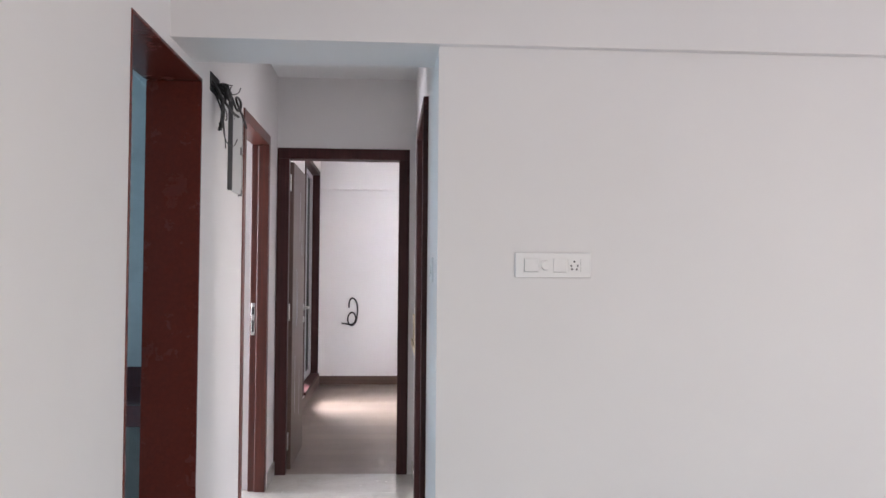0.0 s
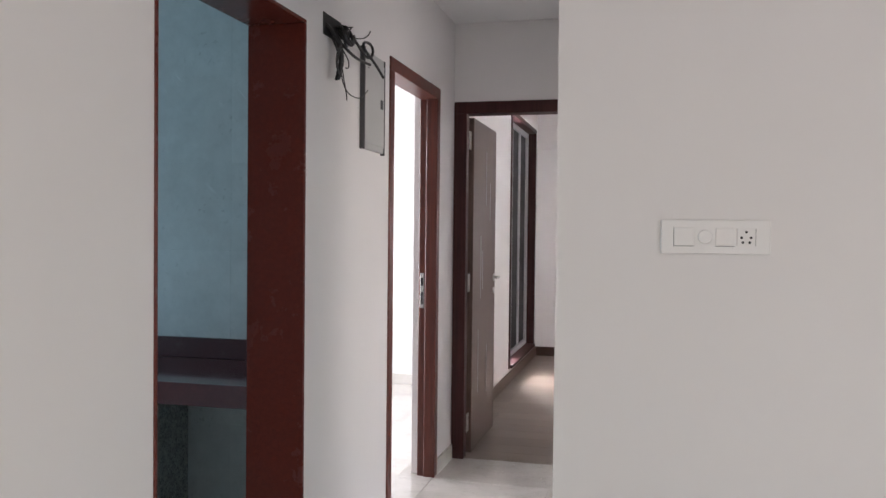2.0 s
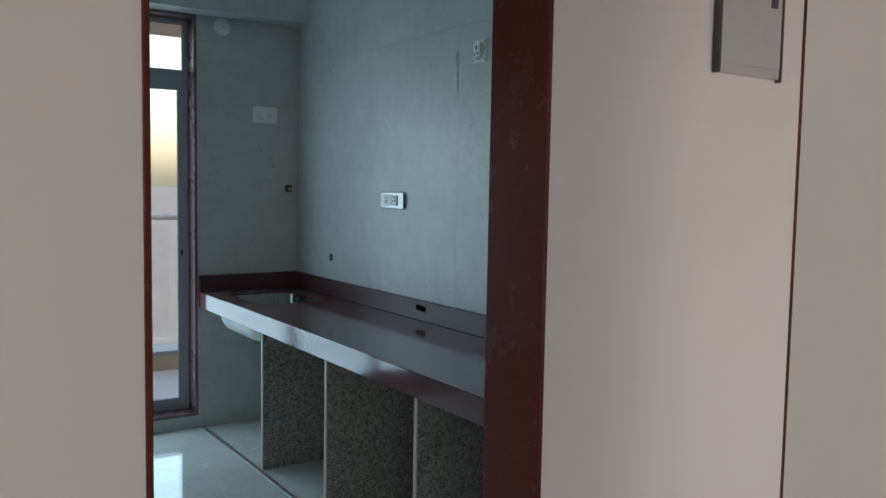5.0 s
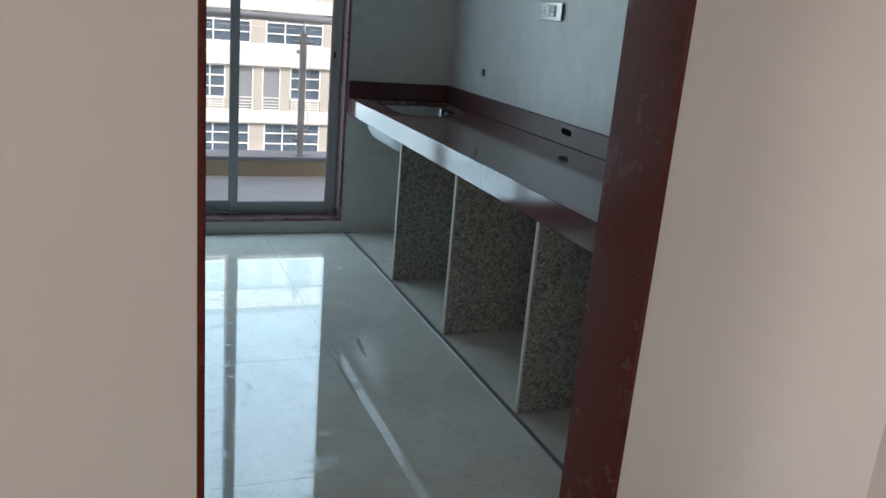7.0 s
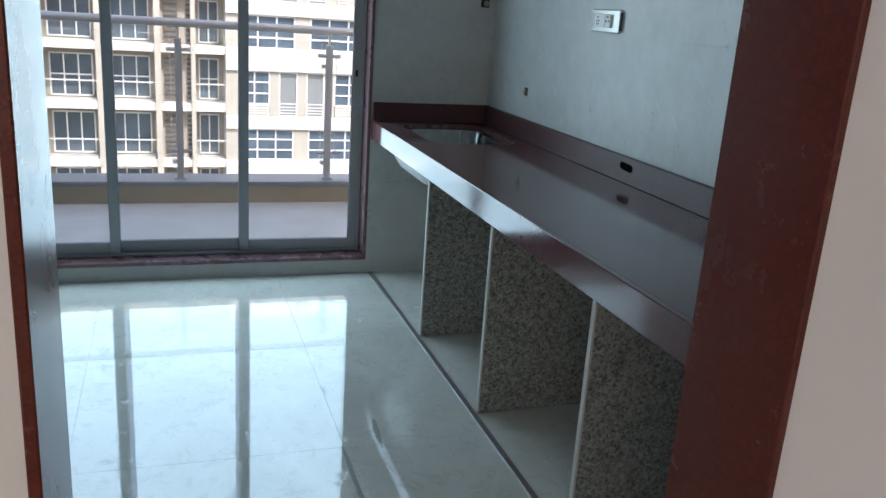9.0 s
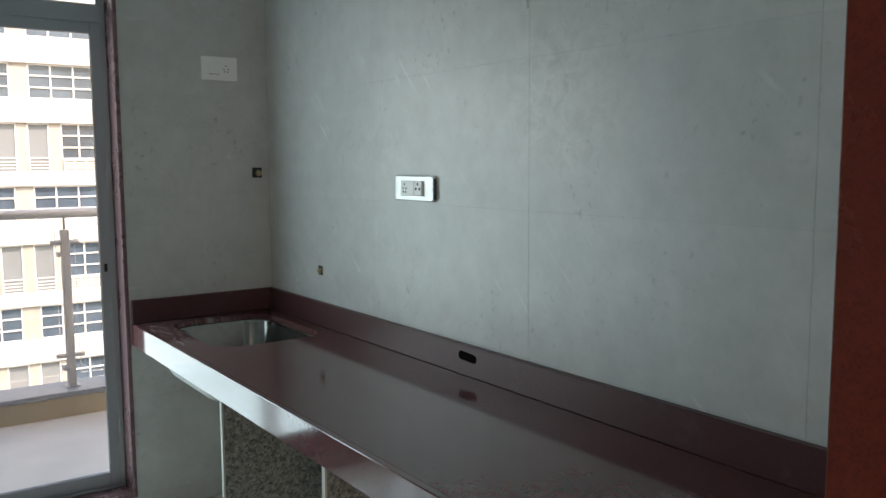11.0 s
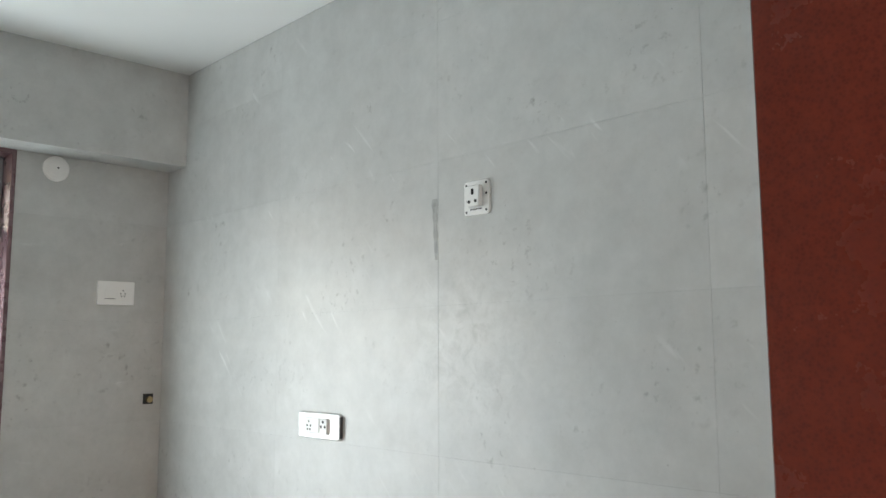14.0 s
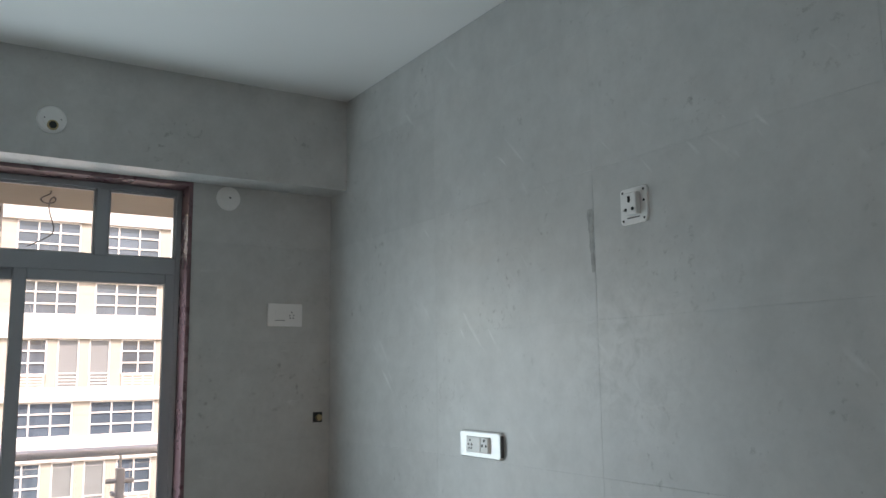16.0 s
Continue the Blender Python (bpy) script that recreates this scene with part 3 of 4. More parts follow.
# ---- bedroom window ----
lin = boxes("lining", [(0.06, 8.8, 0.13, BED_L + 0.012, 8.845, 2.48), (0.06, 10.375, 0.13, BED_L + 0.012, 10.42, 2.48),
                       (0.06, 8.845, 2.435, BED_L + 0.012, 10.375, 2.48), (0.06, 8.845, 0.13, BED_L + 0.03, 10.375, 0.16)], M_DARKWOOD, 0.002)
alu = boxes("frame", [(0.1, 8.845, 0.16, 0.18, 8.9, 2.435), (0.1, 10.32, 0.16, 0.18, 10.375, 2.435), (0.1, 8.9, 0.16, 0.18, 10.32, 0.21), (0.1, 8.9, 2.385, 0.18, 10.32, 2.435),
                      (0.11, 9.36, 0.21, 0.17, 9.42, 2.385), (0.11, 9.84, 0.21, 0.17, 9.9, 2.385)], M_ALULIGHT, 0.003)
gl = boxes("pane", [(0.135, 8.9, 0.21, 0.141, 9.36, 2.385)], M_GLASS)
gl.visible_shadow = False
ms = boxes("insect_mesh", [(0.15, 9.42, 0.21, 0.154, 10.32, 2.385)], M_MESH)
thing("window_2", (0.15, 9.6, 0.13), [lin, alu, gl, ms], "grey aluminium sliding window with dark stone lining", "window", "structure")

# ---- balcony door of the kitchen ----
lt = 0.016
lin = boxes("lining", [(FAR - 0.19, W_Y0, W_Z0, FAR + 0.006, W_Y0 + lt, W_Z1), (FAR - 0.19, W_Y1 - lt, W_Z0, FAR + 0.006, W_Y1, W_Z1),
                       (FAR - 0.19, W_Y0 + lt, W_Z1 - lt, FAR + 0.006, W_Y1 - lt, W_Z1), (FAR - 0.19, W_Y0 + lt, W_Z0, FAR + 0.006, W_Y1 - lt, W_Z0 + 0.018)], M_SILL, 0.002)
lin["label"] = "mauve granite lining"
I0, I1, J0, J1 = W_Y0 + lt, W_Y1 - lt, W_Z0 + 0.018, W_Z1 - lt
ax0, ax1 = FAR - 0.165, FAR - 0.1
TZ0, TZ1 = 1.947, 2.012
FW = 0.02
alu = boxes("outer_frame", [(ax0, I0, J0, ax1, I0 + FW, J1), (ax0, I1 - FW, J0, ax1, I1, J1), (ax0, I0 + FW, J1 - 0.024, ax1, I1 - FW, J1),
                            (ax0, I0 + FW, J0, ax1, I1 - FW, J0 + 0.012), (ax0 - 0.005, I0 + FW, TZ0, ax1 + 0.004, I1 - FW, TZ1),
                            (ax0, 3.873, TZ1, ax1, 3.92, J1 - 0.024), (ax0, 3.3, TZ1, ax1, 3.345, J1 - 0.024), (ax0, 2.83, TZ1, ax1, 2.875, J1 - 0.024)], M_ALU, 0.002)
objs = [lin, alu]


def sash(y0, y1, x0, x1, z0, z1, st):
    f = boxes("sash", [(x0, y0, z0, x1, y0 + st, z1), (x0, y1 - st, z0, x1, y1, z1), (x0, y0 + st, z0, x1, y1 - st, z0 + 0.055), (x0, y0 + st, z1 - 0.045, x1, y1 - st, z1)], M_ALU, 0.003)
    g = boxes("pane", [((x0 + x1) / 2 - 0.003, y0 + st, z0 + 0.055, (x0 + x1) / 2 + 0.003, y1 - st, z1 - 0.045)], M_GLASS)
    g.visible_shadow = False
    return [f, g]


objs += sash(3.597, I1 - 0.011, ax1 - 0.031, ax1 - 0.003, J0 + 0.013, TZ0 + 0.004, 0.047)
objs += sash(3.0, 3.645, ax0 + 0.006, ax1 - 0.033, J0 + 0.013, TZ0 + 0.004, 0.047)
objs += sash(I0 + 0.011, 3.047, ax1 - 0.031, ax1 - 0.003, J0 + 0.013, TZ0 + 0.004, 0.047)
for y0, y1 in ((3.92, I1 - FW), (3.345, 3.873), (2.875, 3.3), (I0 + FW, 2.83)):
    g = boxes("pane", [(ax0 + 0.03, y0, TZ1, ax0 + 0.036, y1, J1 - 0.024)], M_GLASS)
    g.visible_shadow = False
    objs += [g] + [boxes("bead", [q], M_ALULIGHT) for q in (
        (ax0 + 0.037, y0, TZ1, ax0 + 0.05, y0 + 0.008, J1 - 0.024), (ax0 + 0.037, y1 - 0.008, TZ1, ax0 + 0.05, y1, J1 - 0.024),
        (ax0 + 0.037, y0 + 0.008, TZ1, ax0 + 0.05, y1 - 0.008, TZ1 + 0.008), (ax0 + 0.037, y0 + 0.008, J1 - 0.032, ax0 + 0.05, y1 - 0.008, J1 - 0.024))]
lk = boxes("latch", [(ax1 - 0.004, 4.155, 0.98, ax1 - 0.0005, 4.167, 1.012)], M_BLACK)
objs.append(lk)
thing("window_1", (FAR - 0.08, 3.3, W_Z0), objs, "grey aluminium sliding balcony door with a transom", "balcony door", "structure")

# ---- kitchen counter ----
C_TOP, C_FRONT, C_R = 0.78, 4.242, WEST_IN - 0.014
SX0, SX1, SY0, SY1 = -2.775, -2.21, 4.335, 4.742
scx, scy, sw, sh = (SX0 + SX1) / 2, (SY0 + SY1) / 2, SX1 - SX0, SY1 - SY0


def slab_with_hole():
    """The worktop: a slab with a rounded cut-out for the sink."""
    bm = bmesh.new()
    inner = rounded_loop(scx, scy, sw, sh, 0.1, 8)
    ox0, ox1, oy0, oy1 = FAR + 0.001, -2.1, C_FRONT, BACK
    angs = [(math.atan2(y - scy, x - scx), (x, y)) for x, y in inner]
    for cx, cy in ((ox0, oy0), (ox1, oy0), (ox0, oy1), (ox1, oy1)):
        a = math.atan2(cy - scy, cx - scx)
        near = min(angs, key=lambda q: abs(q[0] - a))
        angs[angs.index(near)] = (near[0], near[1], (cx, cy))
    outer = []
    for q in angs:
        if len(q) == 3:
            outer.append(q[2])
            continue
        dx, dy = math.cos(q[0]), math.sin(q[0])
        k = min(((ox1 if dx > 0 else ox0) - scx) / dx if abs(dx) > 1e-6 else 1e9, ((oy1 if dy > 0 else oy0) - scy) / dy if abs(dy) > 1e-6 else 1e9)
        outer.append((scx + k * dx, scy + k * dy))
    n = len(inner)
    rows = []
    for z in (C_TOP, C_TOP - 0.02):
        rows.append(([bm.verts.new((x, y, z)) for x, y in inner], [bm.verts.new((x, y, z)) for x, y in outer]))
    for i in range(n):
        j = (i + 1) % n
        for a, b in (rows[0], rows[1]):
            bm.faces.new((a[i], a[j], b[j], b[i]))
        bm.faces.new((rows[0][0][i], rows[0][0][j], rows[1][0][j], rows[1][0][i]))
        bm.faces.new((rows[0][1][i], rows[0][1][j], rows[1][1][j], rows[1][1][i]))
    add_box(bm, (-2.1, C_FRONT, C_TOP - 0.02, C_R, BACK, C_TOP))
    return finish("worktop", bm, M_GRANITE)


def sink_bowl():
    bm = bmesh.new()
    prof = [(0.012, C_TOP - 0.021, 0.11), (0.0, C_TOP - 0.021, 0.1), (-0.004, C_TOP - 0.03, 0.1), (-0.012, C_TOP - 0.15, 0.09), (-0.025, C_TOP - 0.175, 0.08), (-0.055, C_TOP - 0.188, 0.06), (-0.13, C_TOP - 0.19, 0.03)]
    loops = [[bm.verts.new((x, y, z)) for x, y in rounded_loop(scx, scy, sw + 2 * o, sh + 2 * o, max(r, 0.02), 8)] for o, z, r in prof]
    for a, b in zip(loops, loops[1:]):
        for i in range(len(a)):
            j = (i + 1) % len(a)
            bm.faces.new((a[i], a[j], b[j], b[i]))
    bm.faces.new(loops[-1])
    ob = finish("bowl", bm, M_STEEL, True)
    so = ob.modifiers.new("wall", "SOLIDIFY")
    so.thickness = 0.0015
    return ob


top = slab_with_hole()
fascia = boxes("fascia", [(FAR + 0.002, C_FRONT - 0.02, 0.693, C_R, C_FRONT - 0.0005, C_TOP + 0.0005)], M_FASCIA, 0.002)
under = boxes("support_slab", [(-2.1, C_FRONT + 0.01, 0.72, C_R - 0.002, BACK - 0.002, C_TOP - 0.022)], M_PANEL, 0.001)
ups = boxes("upstand", [(FAR + 0.021, BACK - 0.02, C_TOP + 0.0005, C_R, BACK, 0.872), (FAR + 0.0005, C_FRONT - 0.018, C_TOP + 0.0005, FAR + 0.02, BACK, 0.872)], M_UPSTAND, 0.0015)
thing("kitchen_counter", (-1.4, 4.53, 0.7), [top, fascia, under, ups], "polished red-brown granite kitchen worktop with low upstand", "counter", "structure")
bowl = sink_bowl()
bm = bmesh.new()
add_tube(bm, (scx + 0.05, scy, C_TOP - 0.189), (scx + 0.05, scy, C_TOP - 0.184), 0.05, 0.045, 24)
add_tube(bm, (scx + 0.05, scy, C_TOP - 0.26), (scx + 0.05, scy, C_TOP - 0.192), 0.03, 0.03, 20)
drain = finish("drain", bm, M_CHROME)
bm = bmesh.new()
loops = [[bm.verts.new((x, y, z)) for x, y in rounded_loop(scx, scy, sw + 2 * o, sh + 2 * o, max(r, 0.03), 8)]
         for o, z, r in [(0.05, C_TOP - 0.024, 0.13), (0.048, C_TOP - 0.08, 0.13), (0.03, C_TOP - 0.15, 0.12), (0.005, C_TOP - 0.19, 0.1), (-0.05, C_TOP - 0.21, 0.06), (-0.13, C_TOP - 0.212, 0.03)]]
for a, b in zip(loops, loops[1:]):
    for i in range(len(a)):
        j = (i + 1) % len(a)
        bm.faces.new((a[i], a[j], b[j], b[i]))
shell = finish("underside", bm, M_SHELL, True)
shell["label"] = "pale grey coated underside"
thing("sink", (scx, scy, C_TOP - 0.2), [bowl, drain, shell], "stainless steel sink set under the worktop", "sink")


def divider():
    body = boxes("slab", [(-0.009, 4.268, 0.002, 0.009, BACK - 0.002, 0.718)], M_PANEL, 0.001)
    edge = boxes("raw_edge", [(-0.0085, 4.262, 0.002, 0.0085, 4.2675, 0.692)], M_RAWEDGE)
    edge["label"] = "pale raw cut edge"
    return thing("counter_support", (0, 0, 0), [body, edge], "upright black-and-grey speckled granite support under the counter", "support", "structure", "supports under the counter")


d0 = divider()
d0.location = (-2.005, 0, 0)
copy_thing(d0, pose(-1.302, 0, 0))
copy_thing(d0, pose(-0.596, 0, 0))
structure(boxes("floor_strip", [(FAR + 0.002, 4.236, -0.004, WEST_IN - 0.016, 4.258, 0.006)], M_STRIP, 0.002), "dark stone strip in the floor before the counter", "strip")

# slot for pipes in the upstand
bm = bmesh.new()
pts = rounded_loop(0, 0, 0.085, 0.026, 0.0125, 6)
a = [bm.verts.new((x, -0.0012, z)) for x, z in pts]
b = [bm.verts.new((x, 0.004, z)) for x, z in pts]
bm.faces.new(a)
for i in range(len(a)):
    j = (i + 1) % len(a)
    bm.faces.new((a[i], a[j], b[j], b[i]))
slot = finish("pipe_slot", bm, M_VOID)
slot.matrix_world = pose(-1.425, BACK - 0.0205, 0.838, 0, 3, 0)
tagged(slot, "dark oval pipe cut-out in the granite upstand", "cut-out")


# ---- sockets and fittings ----
def pin_holes(n, pts, r, y):
    obs = []
    for x, z in pts:
        bm = bmesh.new()
        add_tube(bm, (x, y - 0.0006, z), (x, y + 0.0006, z), r, seg=12)
        obs.append(finish(n, bm, M_BLACK))
    return obs


def each(name, parts, mat, bevel=0.0):
    return [boxes(name, [b], mat, bevel) for b in parts]



IND = [(0, 0.012), (-0.009, -0.001), (0.009, -0.001), (-0.0065, -0.012), (0.0065, -0.012)]


def wide_socket():
    pl = plate("plate", 0.222, 0.082, 0.012, 0.012, M_SILVERPLATE, 0.004)
    mod = boxes("module", [(-0.068, -0.0165, -0.024, 0.058, -0.0115, 0.024)], M_PLASTIC, 0.0015)
    rock = boxes("rocker", [(-0.018, -0.019, -0.021, 0.012, -0.016, 0.021)], M_PLASTIC, 0.001)
    s2 = boxes("socket", [(0.016, -0.02, -0.023, 0.056, -0.016, 0.023)], M_PLASTIC, 0.002)
    h1 = pin_holes("pin_hole", [(-0.045 + x, z) for x, z in IND], 0.0034, -0.0168)
    h2 = pin_holes("pin_hole", [(0.036 + x * 1.1, z * 1.15) for x, z in IND[:3]], 0.0044, -0.0204)
    # dark strip that paints the shadow at the plate's thick right end
    side = boxes("end_shadow", [(0.1085, -0.0115, -0.032, 0.1125, -0.001, 0.032)], M_DBDARK)
    return thing("wall_socket", (0, 0, 0), [pl, mod, rock, s2, h1, h2, side], "glossy white double socket with switch on the tiles", "socket")


ob = wide_socket()
ob.matrix_world = pose(-1.718, BACK, 1.325)


def square_socket():
    pl = plate("plate", 0.092, 0.092, 0.006, 0.011, M_PLASTIC, 0.0015)
    mod = boxes("module", [(-0.018, -0.024, -0.026, 0.026, -0.0075, 0.03)], M_PLASTIC, 0.002)
    sc = pin_holes("screw", [(-0.036, 0.036), (0.036, 0.036), (-0.036, -0.036), (0.036, -0.036), (-0.032, -0.008), (0.036, 0.008)], 0.0032, -0.0064)
    h = pin_holes("pin_hole", [(0.003, 0.017), (0.003, 0.013), (0.003, 0.009), (-0.009, -0.013), (0.014, -0.012)], 0.0045, -0.0244)
    sl = boxes("slot", [(-0.022, -0.0068, -0.032, 0.02, -0.0058, -0.029)], M_DBDARK)
    return thing("power_socket", (0, 0, 0), [pl, mod, sc, h, sl], "white uncovered power socket with screw holes", "socket")


ob = square_socket()
ob.matrix_world = pose(-1.027, BACK, 1.953)


def small_switch():
    pl = plate("plate", 0.15, 0.095, 0.008, 0.006, M_PLASTIC, 0.002)
    rk = boxes("rocker", [(-0.045, -0.0105, -0.021, -0.002, -0.0078, 0.021)], M_PLASTIC, 0.001)
    sh = boxes("seam", [(-0.045, -0.0088, -0.0235, -0.002, -0.0076, -0.0215)], M_DBDARK)
    h = pin_holes("pin_hole", [(0.028 + x, z) for x, z in IND], 0.0026, -0.0084)
    return thing("switch_plate", (0, 0, 0), [pl, rk, sh, h], "flat white switch and socket plate on the tiles", "switch")


ob = small_switch()
ob.matrix_world = pose(FAR, 4.613, 1.79, 0, 0, 90)
ob = copy_thing(ob, pose(COR_R, 3.93, 1.35, 0, 0, -90))


def long_switch():
    pl = plate("plate", 0.268, 0.088, 0.009, 0.005, M_PLASTIC, 0.0025)
    xs = (-0.0765, -0.0245, 0.0235, 0.075)
    r1 = boxes("rocker", [(xs[0] - 0.0245, -0.0115, -0.023, xs[0] + 0.0245, -0.0085, 0.0235)], M_PLASTIC, 0.0012)
    r2 = boxes("rocker", [(xs[2] - 0.0245 + 0.002, -0.0115, -0.023, xs[2] + 0.0245, -0.0085, 0.0235)], M_PLASTIC, 0.0012)
    bm = bmesh.new()
    add_tube(bm, (xs[1], -0.0085, 0), (xs[1], -0.018, 0), 0.0185, 0.017, 28)
    add_box(bm, (xs[1] - 0.0225, -0.0098, -0.0225, xs[1] + 0.0225, -0.0086, 0.0225))
    kn = finish("dimmer_knob", bm, M_PLASTIC)
    so = boxes("socket", [(xs[3] - 0.022, -0.0102, -0.0225, xs[3] + 0.022, -0.0086, 0.0225)], M_PLASTIC, 0.001)
    sh = each("seam", [(xs[0] - 0.0255, -0.0095, -0.0245, xs[0] + 0.0245, -0.0086, -0.0232), (xs[2] - 0.0225, -0.0095, -0.0245, xs[2] + 0.0245, -0.0086, -0.0232),
                        (xs[0] - 0.0262, -0.0095, -0.0245, xs[0] - 0.0248, -0.0086, 0.0235), (xs[3] + 0.0222, -0.0095, -0.0225, xs[3] + 0.0232, -0.0086, 0.0225)], M_GREYWIRE)
    h = pin_holes("pin_hole", [(xs[3] + x * 1.25, z * 1.1) for x, z in IND], 0.0034, -0.0106)
    return thing("switchboard", (0, 0, 0), [pl, r1, r2, kn, so, sh, h], "white switch panel with two rockers, dimmer knob and socket", "switch")


ob = long_switch()
ob.matrix_world = pose(1.6505, NORTH, 1.369)


def round_cover(hole):
    bm = bmesh.new()
    prof = [(0.05, 0.0), (0.05, -0.003), (0.044, -0.009), (0.03, -0.011), (0.029, -0.014), (0.0, -0.015)]
    seg = 36
    rings = []
    for r, y in prof[:-1]:
        rings.append([bm.verts.new((r * math.cos(2 * math.pi * i / seg), y, r * math.sin(2 * math.pi * i / seg))) for i in range(seg)])
    for a, b in zip(rings, rings[1:]):
        for i in range(seg):
            bm.faces.new((a[i], a[(i + 1) % seg], b[(i + 1) % seg], b[i]))
    bm.faces.new(rings[-1])
    cv = finish("cover", bm, M_PLASTIC)
    obs = [cv]
    if hole:
        bm = bmesh.new()
        add_tube(bm, (0.004, -0.0138, -0.022), (0.004, -0.017, -0.022), 0.019, 0.017, 24)
        rim = finish("holder", bm, M_BRASS)
        bm = bmesh.new()
        add_tube(bm, (0.004, -0.0168, -0.022), (0.004, -0.0176, -0.022), 0.013, 0.013, 20)
        obs += [rim, finish("socket_opening", bm, M_BLACK), pin_holes("screw", [(-0.024, 0.002), (0.03, 0.0)], 0.002, -0.0143)]
        return thing("lamp_holder", (0, 0, 0), obs, "round white wall lamp holder without a bulb", "lamp holder")
    obs.append(pin_holes("centre_hole", [(0.004, 0.002)], 0.004, -0.0143))
    return thing("ceiling_rose", (0, 0, 0), obs, "round white wall outlet cover with a centre hole", "outlet cover")


ob = round_cover(False)
ob.matrix_world = pose(FAR, 4.361, 2.262, 0, 0, 90)
ob = round_cover(True)
ob.matrix_world = pose(-2.705, 3.669, 2.45, 0, 0, 90)


def tap_point():
    bx = boxes("recess", [(-0.021, -0.0015, -0.021, 0.021, 0.004, 0.021)], M_BLACK)
    bm = bmesh.new()
    add_tube(bm, (0.004, -0.012, -0.002), (0.004, 0.0, -0.002), 0.013, 0.014, 8)
    nut = finish("plug", bm, M_BRASS)
    return thing("tap_point", (0, 0, 0), [bx, nut], "plugged brass tap point in a square tile cut-out", "pipe outlet")


t0 = tap_point()
t0.matrix_world = pose(FAR, 4.765, 1.366, 0, 0, 90)
ob = copy_thing(t0, pose(-2.396, BACK, 0.992))
ob.scale = (0.8, 1, 0.85)

# ---- distribution board and loose cables ----
Y0, Y1, Z0, Z1 = 4.58, 4.858, 1.712, 2.117
case = boxes("case", [(WEST, Y0 + 0.012, Z0, WEST + 0.014, Y1 - 0.008, Z1)], M_DBGREY, 0.002)
doorp = boxes("door", [(WEST + 0.0145, Y0 + 0.014, Z0 + 0.025, WEST + 0.018, Y1 - 0.012, Z1 - 0.03)], M_DBGREY, 0.0012)
rails = each("side_rail", [(WEST, Y0, Z0 - 0.002, WEST + 0.021, Y0 + 0.0125, Z1 + 0.012), (WEST, Y1 - 0.009, Z0 - 0.008, WEST + 0.019, Y1, Z1 - 0.002)], M_DBDARK, 0.002)
lock = boxes("lock", [(WEST + 0.017, 4.795, 1.9, WEST + 0.021, 4.825, 1.94)], M_DBDARK, 0.002)
badge = each("badge", [(WEST + 0.018, Y0 + 0.04, Z1 - 0.06, WEST + 0.0186, Y0 + 0.075, Z1 - 0.052), (WEST + 0.018, Y0 + 0.045, Z1 - 0.07, WEST + 0.0186, Y0 + 0.065, Z1 - 0.066)], M_GREYWIRE)
thing("distribution_board", (WEST, 4.71, Z0), [case, doorp, rails, lock, badge], "grey enamelled electrical distribution board on the wall", "fuse box")

hole = boxes("cable_recess", [(WEST - 0.003, 4.185, 2.085, WEST + 0.003, 4.36, 2.165)], M_BLACK)
tagged(hole, "dark recess in the wall where cables come out", "recess")
X = WEST
rc = random.Random(4)


def ring(y, z, ry, rz, x, turns, start):
    """Points of a loose coil of cable."""
    out = []
    for i in range(int(turns * 9)):
        a = start + i / 9 * 2 * math.pi
        out.append((x + 0.012 * math.sin(a * 0.7) + 0.01, y + ry * math.cos(a) * rc.uniform(0.92, 1.08), z + rz * math.sin(a) * rc.uniform(0.92, 1.08)))
    return out


# two thick cables: one looped with its end across the board, one straight
black = [[(X, 4.3, 2.13), (X + 0.03, 4.36, 2.12), (X + 0.04, 4.42, 2.1), (X + 0.04, 4.48, 2.075), (X + 0.045, 4.54, 2.068), (X + 0.045, 4.585, 2.085), (X + 0.045, 4.59, 2.115), (X + 0.04, 4.555, 2.128),
          (X + 0.04, 4.5, 2.12), (X + 0.045, 4.462, 2.098), (X + 0.05, 4.49, 2.08), (X + 0.05, 4.57, 2.068), (X + 0.05, 4.64, 2.052), (X + 0.05, 4.7, 2.034)],
         [(X, 4.27, 2.11), (X + 0.03, 4.31, 2.07), (X + 0.04, 4.36, 2.052), (X + 0.04, 4.45, 2.05), (X + 0.04, 4.57, 2.056)]]
# the dense core that hangs from the recess
for i in range(12):
    o = [rc.uniform(-1, 1) for _ in range(7)]
    black.append([(X, 4.25 + 0.05 * o[0], 2.13), (X + 0.02, 4.26 + 0.025 * o[1], 2.1), (X + 0.03, 4.295 + 0.02 * o[2], 2.055), (X + 0.03, 4.29 + 0.016 * o[3], 2.015 + 0.012 * o[4]), (X + 0.02, 4.28 + 0.014 * o[5], 1.98 + 0.012 * o[6])])
for i in range(5):
    black.append([(X, 4.3, 2.13)] + ring(4.34 + rc.uniform(-0.012, 0.012), 2.108 + rc.uniform(-0.006, 0.006), 0.05, 0.028, X + 0.02, 1.6, 2.2 + i * 0.5))
black = [[(X + (x - X) * 1.3, y - 0.015, z - max(0, 2.1 - z) * 0.3) for x, y, z in line] for line in black]
tagged(cables("cable_bundle", black, 0.0055, M_BLACK), "tangle of loose black cables hanging from the wall", "cables")
